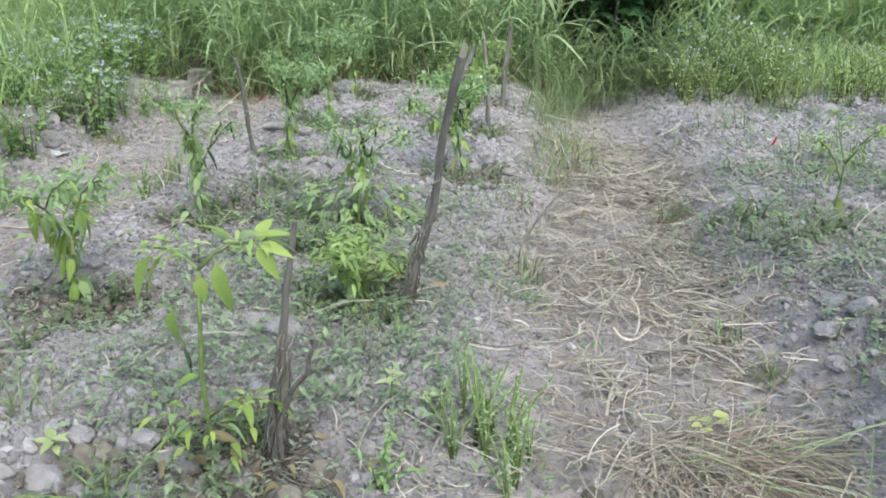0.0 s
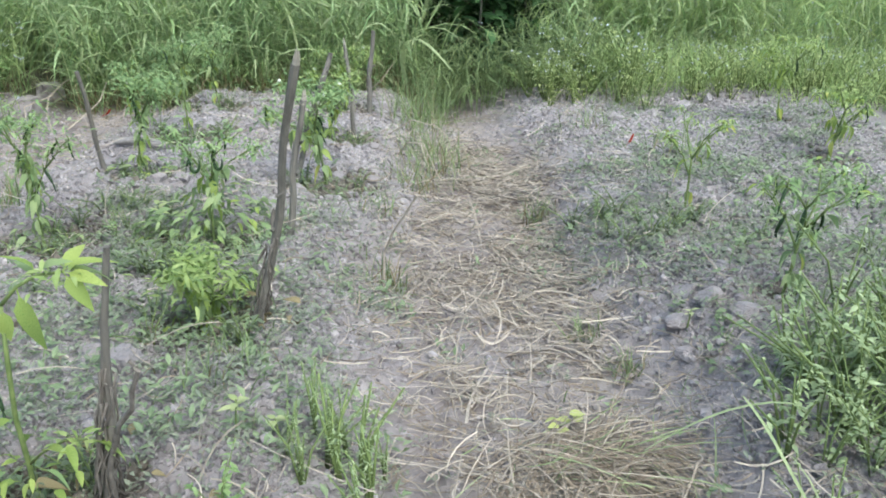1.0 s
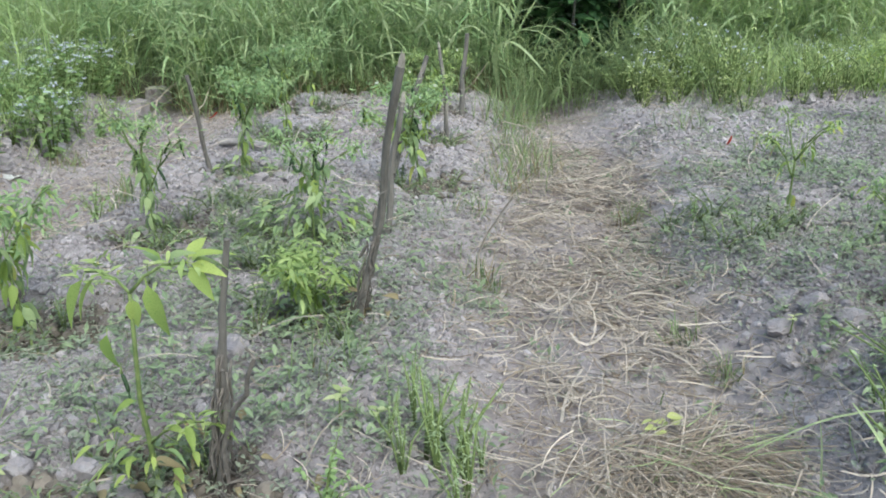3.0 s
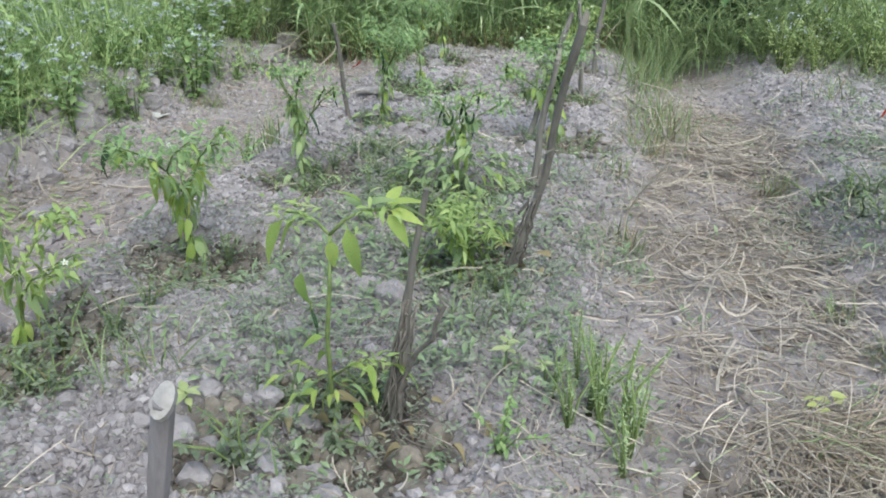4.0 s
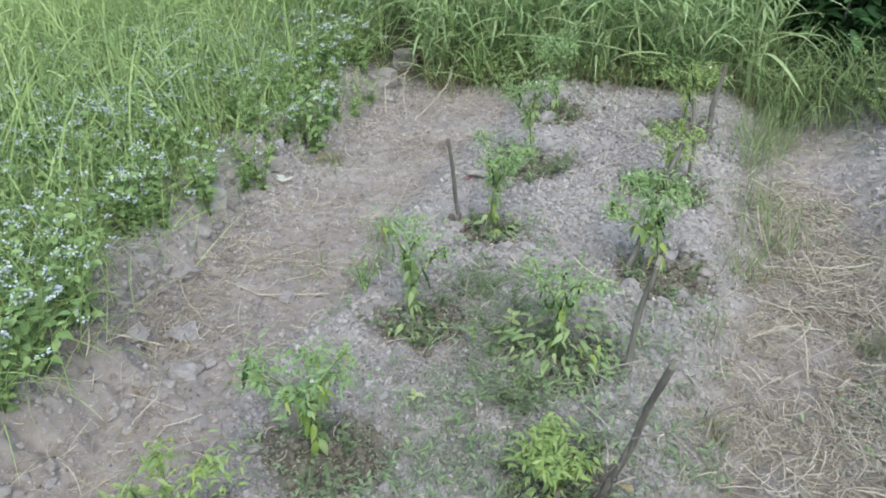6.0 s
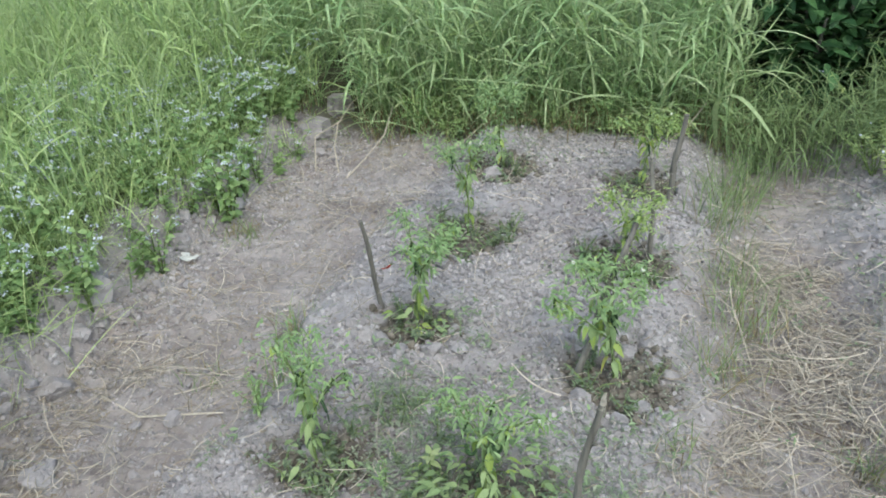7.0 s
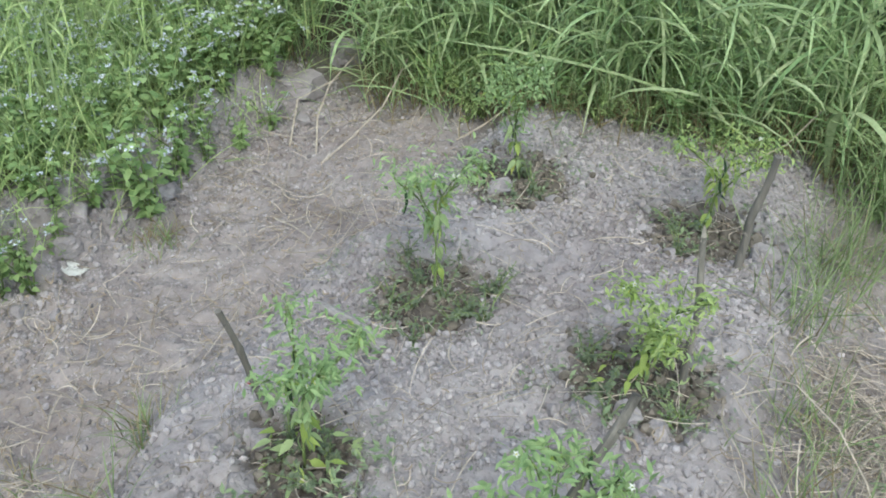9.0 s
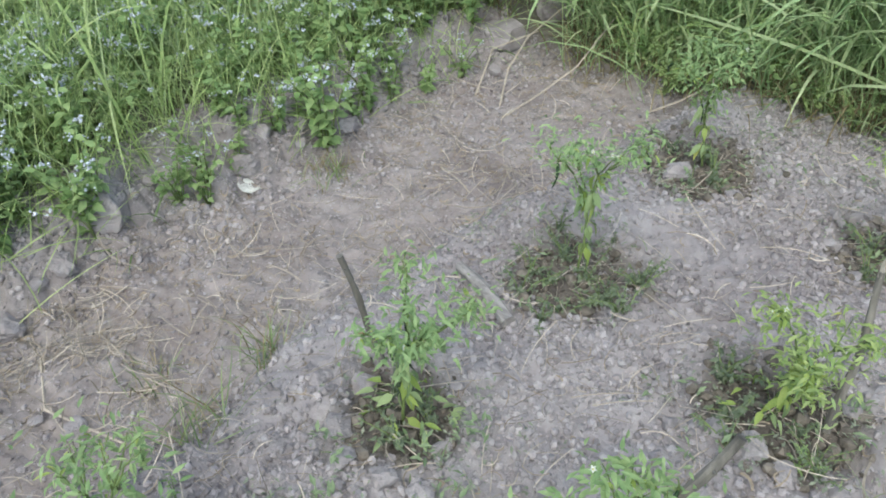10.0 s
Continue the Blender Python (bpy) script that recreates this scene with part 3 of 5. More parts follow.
def chili_plant(key, x, y, h, lean=(0, 0), leaves=50, lime=0.2, yellow=0.03, fruits=3, flowers=3, droop=0.15, spread=0.72, leaf=0.042, label="", low=0.3, mound=0, reach=0.16, fruit=1.0, young=1.0):
    """A stem with large hanging leaves that forks into a loose dome of small ones; mound: low leaves round its foot."""
    r = random.Random(key + "4")
    e = empty("chilli_plant", x, y)
    stem, trunk, limbs, tips = Pieces(), [], [], []

    def shoot(p, d, length, radius, up):
        pts, q = [p.copy()], p.copy()
        for s in range(4):
            d = (d + Vector((r.uniform(-.13, .13), r.uniform(-.13, .13), up))).normalized()
            q = q + d * length / 4
            pts.append(q.copy())
        stem.add(*tube(pts, np.linspace(radius, radius * 0.7, 5), 6))
        return pts, d

    pts, d0 = shoot(Vector((0, 0, -0.02)), Vector((lean[0], lean[1], 1)).normalized(), h * 0.6, 0.0044, 0.05)
    trunk += pts[1:]
    turn = r.uniform(0, 6.28)
    for k in range(4):
        a = turn + k * 1.57 + r.uniform(-0.4, 0.4)
        d = (d0 + Vector((math.cos(a), math.sin(a), 0)) * spread * r.uniform(0.8, 1.3)).normalized()
        one, d1 = shoot(pts[-1] if k < 3 else pts[-2], d, h * r.uniform(0.2, 0.27), 0.003, 0.06)
        limbs += one[1:]
        for j in range(r.choice((2, 3, 3))):
            b = a + r.uniform(-1.5, 1.5)
            d = (d1 + Vector((math.cos(b), math.sin(b), 0)) * spread * r.uniform(0.5, 1.1)).normalized()
            two, d2 = shoot(one[-1], d, h * r.uniform(0.13, 0.2), 0.0021, 0.04)
            for i in range(2):
                c = b + r.uniform(-1.3, 1.3)
                d = (d2 + Vector((math.cos(c), math.sin(c), 0)) * r.uniform(0.4, 1.0)).normalized()
                three, _ = shoot(two[-1], d, h * r.uniform(0.07, 0.13), 0.0014, 0.0)
                tips += [three[-1], three[2]]
    link("stem", welded(stem.mesh("stem", True)), STEM, e)

    def hue():
        return CHILI_YELLOW if r.random() < yellow else (CHILI_LIME if r.random() < lime else CHILI_GREEN)

    for k in range(int(leaves * 0.42)):
        p = r.choice(trunk[1:]) if r.random() < low else r.choice(limbs)
        a = r.uniform(0, 2 * math.pi)
        way = Vector((math.cos(a), math.sin(a), r.uniform(-1.7, -0.1) - droop)).normalized()
        put_leaf(e, hue(), p + Vector((way.x, way.y, 0)) * 0.006, way, leaf * r.uniform(0.8, 1.5), r, 0.85)
    for p in tips:
        for k in range(2):
            a = r.uniform(0, 2 * math.pi)
            way = Vector((math.cos(a), math.sin(a), r.uniform(-0.7, 0.45) - droop * 0.5)).normalized()
            kind = hue() if r.random() < 0.35 else (CHILI_LIME if r.random() < lime * 0.5 else CHILI_PALE)
            put_leaf(e, kind, p, way, leaf * r.uniform(0.4, 0.85), r, 0.75)
    n = int((340 + leaves * 1.8) * young)
    pick = [r.choice(tips) if r.random() < 0.8 else r.choice(limbs) for _ in range(n)]
    az, el = np.array([r.uniform(0, 6.283) for _ in pick]), np.array([r.uniform(-0.7, 0.7) for _ in pick])
    way = np.stack([np.cos(az) * np.cos(el), np.sin(az) * np.cos(el), np.sin(el)], 1)
    at = np.array([tuple(q + Vector((r.gauss(0, 0.024), r.gauss(0, 0.024), r.gauss(0, 0.019)))) for q in pick])
    head = np.array([tuple(q) for q in tips])
    fill = np.array([r.random() < 0.3 for _ in pick])
    dome = head.mean(0) + head.std(0) * np.array([[r.gauss(0, 0.9), r.gauss(0, 0.9), r.gauss(0.1, 0.8)] for _ in pick])
    at = np.where(fill[:, None], dome, at)
    small_leaves(e, "young_leaves", at, way, np.array([leaf * r.uniform(0.32, 0.68) for _ in pick]), YOUNG_LIME if lime > 0.55 else YOUNG, "small pale young leaves", r)
    for k in range(mound):
        a, q = r.uniform(0, 6.283), reach * math.sqrt(r.random())
        up = 0.015 + (0.9 * reach) * r.random() * (1 - 0.75 * (q / reach) ** 2)
        b = a + r.uniform(-0.9, 0.9)
        put_leaf(e, CHILI_LIME if r.random() < lime * 0.5 else CHILI_GREEN, Vector((q * math.cos(a), q * math.sin(a), up)), Vector((math.cos(b), math.sin(b), r.uniform(-0.7, 0.3))).normalized(), leaf * r.uniform(0.7, 1.25), r)
    for k in range(fruits):
        put_fruit(e, r.choice(limbs[2:] + tips[::2]), r, r.uniform(0.048, 0.074) * fruit)
    for k in range(flowers):
        put_flower(e, r.choice(tips) + Vector((r.uniform(-.01, .01), r.uniform(-.01, .01), 0.008)), r)
    return tagged(e, label, "chilli plant", "chilli plants on the beds")


def wilting_plant(x, y, label):
    """A bare bent stem with two side shoots, a few long drooping leaves and new leaves low down."""
    e = empty("chilli_plant", x, y)
    r = random.Random(12)
    z = e.location.z
    at = lambda *p: Vector(p) - Vector((x, y, z))
    stem = Pieces()
    main = [at(x, y, z - 0.02), at(-0.21, 0.917, 0.145), at(-0.203, 0.895, 0.235), at(-0.186, 0.872, 0.33), at(-0.182, 0.876, 0.41)]
    right = [main[-1], at(-0.158, 0.876, 0.435), at(-0.130, 0.878, 0.45), at(-0.100, 0.882, 0.452)]
    left = [main[-1], at(-0.205, 0.89, 0.425), at(-0.235, 0.905, 0.43), at(-0.262, 0.92, 0.425)]
    side = [main[1], at(-0.18, 0.90, 0.175), at(-0.145, 0.90, 0.195), at(-0.115, 0.90, 0.195)]
    for pts, r0 in ((main, 0.0043), (right, 0.0027), (left, 0.0024), (side, 0.0022)):
        stem.add(*tube(pts, np.linspace(r0, r0 * 0.7, len(pts)), 7))
    link("stem", welded(stem.mesh("stem", True)), STEM, e)
    for p, way, size, kind in (
            (main[-1], (0.15, -0.2, -1), 0.05, CHILI_LIME), (right[1], (0.3, -0.35, -0.95), 0.085, CHILI_LIME), (left[3], (-0.45, -0.15, -0.8), 0.095, CHILI_LIME),
            (left[2], (-0.5, -0.3, -0.6), 0.07, CHILI_LIME), (main[2], (-0.6, -0.2, -0.15), 0.045, CHILI_LIME), (at(-0.238, 0.905, 0.345), (-0.1, -0.2, -1), 0.07, CHILI_LIME),
            (right[3], (1, 0.1, 0.15), 0.062, CHILI_GREEN), (right[3], (0.8, 0.1, 0.55), 0.055, CHILI_LIME), (right[3], (0.55, -0.4, -0.5), 0.058, CHILI_LIME), (right[2], (0.5, -0.2, 0.5), 0.05, CHILI_GREEN),
            (right[2], (-0.2, -0.1, 0.6), 0.045, CHILI_LIME), (right[3], (0.9, -0.3, -0.1), 0.06, CHILI_LIME), (right[2], (-0.5, 0.2, 0.3), 0.04, CHILI_GREEN), (right[3], (0.2, 0.4, 0.4), 0.05, CHILI_LIME),
            (side[3], (0.9, -0.1, -0.2), 0.06, CHILI_LIME), (side[2], (0.4, -0.5, -0.4), 0.05, CHILI_LIME), (side[1], (0.5, -0.3, 0.5), 0.055, CHILI_LIME), (side[3], (0.5, 0.3, 0.3), 0.05, CHILI_GREEN)):
        put_leaf(e, kind, p, Vector(way).normalized(), size, r)
    for k in range(34):
        a, q = r.uniform(0, 6.283), 0.085 * math.sqrt(r.random())
        b = a + r.uniform(-0.8, 0.8)
        put_leaf(e, r.choice((CHILI_LIME, CHILI_LIME, CHILI_PALE)), main[1] * 0.5 + Vector((q * math.cos(a), q * math.sin(a), r.uniform(-0.01, 0.09))), Vector((math.cos(b), math.sin(b), r.uniform(-0.5, 0.6))).normalized(), r.uniform(0.022, 0.042), r)
    pick = [r.choice((left[1], left[2], left[3], left[2], right[2], right[3], side[2], side[3])) for _ in range(110)]
    az, el = np.array([r.uniform(0, 6.283) for _ in pick]), np.array([r.uniform(-0.6, 0.6) for _ in pick])
    way = np.stack([np.cos(az) * np.cos(el), np.sin(az) * np.cos(el), np.sin(el)], 1)
    spots = np.array([tuple(q + Vector((r.gauss(0, 0.018), r.gauss(0, 0.018), r.gauss(0, 0.012)))) for q in pick])
    small_leaves(e, "young_leaves", spots, way, np.array([r.uniform(0.012, 0.024) for _ in pick]), YOUNG_LIME, "small lime-green young leaves", r)
    put_fruit(e, at(-0.232, 0.91, 0.27), r, 0.05)
    put_flower(e, left[2] + Vector((0, 0, 0.012)), r)
    put_flower(e, left[1] + Vector((0.01, -0.01, 0.014)), r)
    return tagged(e, label, "chilli plant", "chilli plants on the beds")


LOOK = {
    "a": dict(leaves=150, lime=0.3, yellow=0.03, fruits=4, flowers=4, low=0.55, lean=(0.03, 0.05), spread=0.6, mound=45, reach=0.11, label="bushy green chilli plant beside a short stick"),
    "b": dict(leaves=120, lime=0.35, fruits=3, flowers=3, low=0.55, spread=0.62, label="green chilli plant in a dark weedy hollow"),
    "c": dict(leaves=100, lime=0.25, fruits=4, flowers=2, low=0.5, spread=0.5, label="thin green chilli plant close to the tall grass"),
    "d": dict(leaves=120, lime=0.75, yellow=0.12, fruits=1, flowers=3, low=0.5, spread=0.8, mound=30, reach=0.10, label="yellowing chilli plant in dark hoed earth beside a stick"),
    "e": dict(leaves=85, lime=0.65, yellow=0.05, fruits=5, flowers=2, spread=0.95, label="pale green chilli plant beside a leaning stick"),
    "f": dict(leaves=150, lime=0.3, yellow=0.02, fruits=6, flowers=6, spread=0.8, low=0.55, leaf=0.05, label="leafy chilli plant with dark green fruit"),
    "g": dict(young=0.6, leaves=100, leaf=0.042, lime=0.2, yellow=0.02, fruits=5, flowers=3, spread=1.0, low=0.4, mound=290, reach=0.21, label="low spreading green chilli plant with curved dark fruit"),
    "h": dict(young=0.6, leaves=130, lime=0.1, fruits=7, flowers=3, spread=0.55, mound=30, reach=0.09, label="upright dark green chilli plant with hanging fruit", low=0.6),
    "i": dict(young=0.8, leaves=130, lime=0.55, yellow=0.03, fruits=2, flowers=9, droop=0.5, spread=1.15, leaf=0.052, low=0.25, lean=(-0.12, 0.0), label="drooping chilli plant with white flowers"),
    "j": dict(young=0.65, leaves=75, lime=0.6, yellow=0.06, fruits=2, flowers=3, droop=0.5, spread=0.95, leaf=0.05, lean=(-0.15, 0.0), label="drooping pale chilli plant"),
    "l": dict(leaves=90, lime=0.75, yellow=0.03, fruits=2, flowers=0, spread=1.1, low=0.4, leaf=0.05, droop=0.4, mound=25, reach=0.09, label="small bright green chilli plant"),
    "m": dict(young=0.5, leaves=46, lime=0.3, fruits=7, flowers=3, low=0.75, spread=0.7, label="tall chilli plant with dark hanging fruit"),
    "n": dict(young=0.3, leaves=30, lime=0.7, yellow=0.3, fruits=0, flowers=3, low=0.3, label="sparse yellowing chilli plant"),
    "o": dict(young=0.4, leaves=50, lime=0.9, yellow=0.15, fruits=1, flowers=1, droop=0.7, leaf=0.055, label="yellow wilted chilli plant"),
    "p": dict(leaves=70, lime=0.85, yellow=0.12, fruits=2, flowers=3, droop=0.3, leaf=0.05, label="yellowish tall chilli plant near the weeds"),
}
for key_, (px_, py_, ph_, _) in PLANTS.items():
    plant_ = chili_plant(key_, px_, py_, ph_, **LOOK[key_]) if key_ in LOOK else wilting_plant(px_, py_, "wilting lime-green chilli plant with long hanging leaves")
    if key_ == "a":
        ripe_ = link("chilli", RED_FRUIT, None, plant_, "ripe red chilli pod")
        link("stalk", STALK, None, ripe_)
        ripe_.matrix_basis = Matrix.Translation((-0.06, -0.03, 0.27)) @ pose(0, 0, 0, 20, 60, 10) @ Matrix.Scale(0.05, 4)
    if key_ == "g":
        # two long fruits bent into hooks
        for dx_, turn_ in ((-0.005, 0.2), (0.05, -0.3)):
            arc_ = [(0.012 * math.cos(t_) * math.cos(turn_), 0.012 * math.cos(t_) * math.sin(turn_), 0.022 * math.sin(t_)) for t_ in np.linspace(-3.5, 0.35, 12)]
            hook_ = link("chilli", Pieces().add(*tube(arc_, [0.003, 0.0042, 0.0047, 0.0048, 0.0048, 0.0047, 0.0045, 0.0042, 0.0038, 0.0032, 0.0023, 0.001], 8)).mesh("chilli", True), FRUIT, plant_)
            hook_.location = Vector((-0.205 + dx_, 1.979 + dx_ * 0.4, 0.322)) - plant_.location


# ---- sticks ----
def stick(base, top, r0, r1, seed, label, split=False, pale_top=True, slant=False, wood=None, name="stick", crook=1.0):
    e = empty(name, *base)
    r = random.Random(seed)
    d = Vector(top) - Vector(base)
    pts, rad = [], []
    wx, wy = r.uniform(0, 6), r.uniform(0, 6)
    for k in range(13):
        t = k / 12
        j = 0.011 * crook * (1 - abs(2 * t - 1))
        pts.append(tuple(d * (t * 1.06 - 0.06) + Vector((j * math.sin(wx + 5 * t) + r.uniform(-j, j) * 0.15, j * math.sin(wy + 4 * t), 0))))
        rad.append((r0 + (r1 - r0) * t) * (1 + 0.18 * (r.random() - 0.5)))
    pole = Pieces().add(*tube(pts, rad, 9, 0.25, seed))
    for k in range(3):
        t = r.uniform(0.2, 0.9)
        p = d * t
        a = r.uniform(0, 6.28)
        s = Vector((math.cos(a), math.sin(a), 0.6)).normalized()
        pole.add(*tube([p, p + s * r1 * 1.5, p + s * r1 * 2.4], [r1 * 0.5, r1 * 0.4, r1 * 0.22], 5))
    link("pole", pole.mesh("pole", False), wood or BARK, e)
    if pale_top and slant:
        n = Vector((0.1, -0.62, 0.78)).normalized()
        side = n.cross(Vector((1, 0, 0))).normalized()
        face = []
        for q in range(14):
            u = q / 14 * 6.283
            face.append(d - n * 0.004 + Vector((1, 0, 0)) * (math.cos(u) * r1 * 1.02) + side * (math.sin(u) * r1 * 1.75))
        v = np.array([tuple(p) for p in face] + [tuple(p + n * 0.006) for p in face] + [tuple(d + n * 0.004)])
        f = [(q, (q + 1) % 14, 14 + (q + 1) % 14) for q in range(14)] + [(q, 14 + (q + 1) % 14, 14 + q) for q in range(14)] + [(14 + q, 14 + (q + 1) % 14, 28) for q in range(14)]
        link("cut_end", np_mesh("cut_end", v, np.array(f)), CUT, e, "pale slanting cut end")
    elif pale_top:
        n = d.normalized()
        cut = Pieces()
        for q in range(5):
            o = Vector((math.cos(q * 1.26), math.sin(q * 1.26), 0)) * r1 * 0.5
            L = r.uniform(0.006, 0.032)
            cut.add(*tube([tuple(d + o - n * 0.012), tuple(d + o * 0.9 + n * L * 0.5), tuple(d + o * 0.8 + n * L)], [r1 * 0.55, r1 * 0.42, r1 * 0.08], 5))
        link("broken_end", cut.mesh("broken_end"), PALE, e, "pale splintered broken end")
    if split:
        for k in range(5):
            t = r.uniform(0.15, 0.55)
            a, w = r.uniform(0, 6.28), r.uniform(0.002, 0.004)
            p, o = d * t, Vector((math.cos(a), math.sin(a), 0))
            L = min(r.uniform(0.04, 0.13), p.z)
            strip = Pieces().add(*tube([p + o * r0 * 0.8, p * (1 - 0.5 * L / d.z) + o * (r0 + 0.003), p * (1 - L / d.z) + o * (r0 + r.uniform(0.0, 0.012))], [w * 0.6, w, w * 0.5], 4))
            link("bark_strip", strip.mesh("bark_strip"), DEADBARK, e, "dry peeling strip of bark")
    return tagged(e, label, "stick", "sticks in the beds")


def gz(x, y):
    return float(height(np.array([x]), np.array([y]), False)[0])


def on(x, y):
    return (x, y, gz(x, y))


stick(on(-0.115, 0.93), (-0.04, 0.88, 0.485), 0.009, 0.0042, 1, "dark weathered stick wrapped in dead vine", False, False)
stick(on(0.014, 1.47), (0.150, 1.332, 0.65), 0.0095, 0.0075, 2, "tall leaning weathered stick with peeling bark", True)
stick(on(0.015, 1.99), (0.075, 2.01, 0.475), 0.0095, 0.008, 3, "grey weathered stick beside the leaning one")
stick(on(-0.06, 2.60), (0.078, 2.83, 0.50), 0.0105, 0.009, 4, "leaning grey stick beside a leafy plant", False, False)
stick(on(-0.755, 2.82), (-0.77, 2.745, 0.46), 0.009, 0.007, 5, "short dark stick beside a chilli plant", False, False, crook=0.4)
stick(on(0.117, 3.33), (0.085, 3.41, 0.47), 0.010, 0.007, 6, "slim grey stick with a pale top")
stick(on(0.155, 3.87), (0.192, 3.83, 0.49), 0.014, 0.010, 7, "dark stick leaning in a hoed hollow", False, False)
stick(on(-0.205, 0.335), (-0.101, 0.28, 0.525), 0.0095, 0.0082, 8, "cut stick with a pale slanting top", slant=True, wood=SILVER)


def dead_vine(x, y, n, reach, label, climb=0.2, lean=(0.0, 0.0)):
    """Curled dry stems that wind down a stick and trail over the soil, with shrivelled leaves."""
    e = empty("dead_vine", x, y)
    r = random.Random(int(x * 100))
    for k in range(n):
        a, wind, top = r.uniform(0, 6.28), r.uniform(-3.5, 3.5), climb * r.uniform(0.3, 1.0)
        fall, L, turn, near = r.randint(7, 9), reach * r.uniform(0.25, 1.0), r.uniform(-2.6, 2.6), r.uniform(0.008, 0.013)
        p = []
        for j in range(fall):
            q = j / (fall - 1)
            b, up = a + wind * q * top / climb, top * (1 - q) + 0.014
            rad = near * (1 + 0.8 * q * q)
            p.append((rad * math.cos(b) + lean[0] * up + r.gauss(0, 0.003), rad * math.sin(b) + lean[1] * up + r.gauss(0, 0.003), up))
        q = Vector((p[-1][0], p[-1][1], 0))
        for j in range(1, 7):
            c = b + 0.7 * math.copysign(1, wind) + turn * j / 6
            q = q + Vector((math.cos(c), math.sin(c), 0)) * L / 6
            p.append((q.x, q.y, 0.010 + 0.035 * math.sin(j * 0.5 + 0.2) * L / reach * (1 - j / 7)))
        link("dry_stem", Pieces().add(*tube(p, np.linspace(0.0021, 0.0009, len(p)), 5)).mesh("dry_stem", True), DEADBARK, e)
    for k in range(n):
        a, q = r.uniform(0, 6.28), r.uniform(0.2, 0.8) * reach
        ob = link("dry_leaf", DRY_LEAF, None, e)
        ob.matrix_basis = pose(q * math.cos(a), q * math.sin(a), 0.02 + r.uniform(0, 0.03), r.uniform(-40, 40), r.uniform(-40, 40), r.uniform(0, 360)) @ Matrix.Scale(r.uniform(0.02, 0.045), 4)
    return tagged(e, label, "dead plant")


DRY_LEAF = np_mesh("dry_leaf", *leaf_shape(6, 0.45, 0.5, 0.5), True)
DRY_LEAF.materials.append(GRASS_DRY)
dead_vine(-0.115, 0.93, 22, 0.22, "withered brown vine heaped at the foot of a stick", 0.24, (0.176, -0.118))
dead_vine(0.014, 1.47, 12, 0.13, "withered brown vine at the foot of a leaning stick", 0.22, (0.247, -0.25))


def lying(name, pts, r0, r1, mat, label, category, seed=0, sides=7):
    p = [Vector(q) for q in pts]
    o = p[0]
    ob = link(name, Pieces().add(*tube([q - o for q in p], np.linspace(r0, r1, len(p)), sides, 0.25, seed)).mesh(name), mat)
    ob.location = o
    return tagged(ob, label, category)


def gpt(x, y, up=0.01):
    return (x, y, gz(x, y) + up)


lying("broken_stalk", [gpt(-0.10, 0.922, 0.02), (-0.094, 0.905, 0.14), (-0.072, 0.888, 0.20), (-0.056, 0.87, 0.235), (-0.028, 0.85, 0.27), (-0.022, 0.842, 0.30), (-0.006, 0.832, 0.335), (-0.016, 0.832, 0.35)], 0.0048, 0.003, DEADBARK, "dry broken stalk leaning on a stick", "stalk", 8)
lying("weathered_log", [gpt(-0.83, 3.18, 0.03), gpt(-0.76, 3.16, 0.036), gpt(-0.70, 3.14, 0.036), gpt(-0.65, 3.125, 0.03), gpt(-0.60, 3.105, 0.02)], 0.014, 0.020, GREYWOOD, "grey weathered piece of wood on the soil", "wood", 3, 12)
lying("twig", [gpt(-0.55, 2.20), gpt(-0.35, 2.30, 0.02), gpt(-0.2, 2.42)], 0.004, 0.003, STRAW, "thin pale dry twig on the soil", "twig")
lying("twig", [gpt(-1.55, 2.30), gpt(-1.35, 2.22, 0.02), gpt(-1.1, 2.30)], 0.004, 0.003, STRAW, "thin pale dry twig on the soil", "twig")
lying("twig", [gpt(-1.72, 1.60), gpt(-1.60, 1.70, 0.03), gpt(-1.50, 1.86)], 0.004, 0.003, STRAW, "thin pale dry twig on the soil", "twig")
STEM_LABEL = "long pale dry stem curving out of the weeds"
lying("dry_stem", [gpt(-1.465, 4.10, -0.01), (-1.56, 4.28, 0.05), (-1.62, 4.48, 0.10), (-1.63, 4.72, 0.14), (-1.57, 5.06, 0.195)], 0.004, 0.003, STRAW, STEM_LABEL, "dry stem")
lying("dry_stem", [gpt(-1.44, 4.05, -0.01), (-1.36, 4.22, 0.03), (-1.33, 4.42, 0.08), (-1.38, 4.75, 0.16)], 0.004, 0.003, STRAW, STEM_LABEL, "dry stem")
lying("dry_stem", [gpt(-1.62, 4.15, 0.01), (-1.70, 4.35, 0.07), (-1.62, 4.55, 0.10)], 0.004, 0.003, STRAW, STEM_LABEL, "dry stem")
lying("dry_stem", [gpt(-1.0, 4.42, 0.01), (-0.92, 4.5, 0.04), (-0.86, 4.62, 0.08), (-0.82, 4.8, 0.15)], 0.004, 0.003, STRAW, STEM_LABEL, "dry stem")
lying("dry_stem", [gpt(-0.05, 4.55, 0.03), (0.1, 4.56, 0.08), (0.2, 4.6, 0.15), (0.28, 4.7, 0.25)], 0.004, 0.003, STRAW, STEM_LABEL, "dry stem")


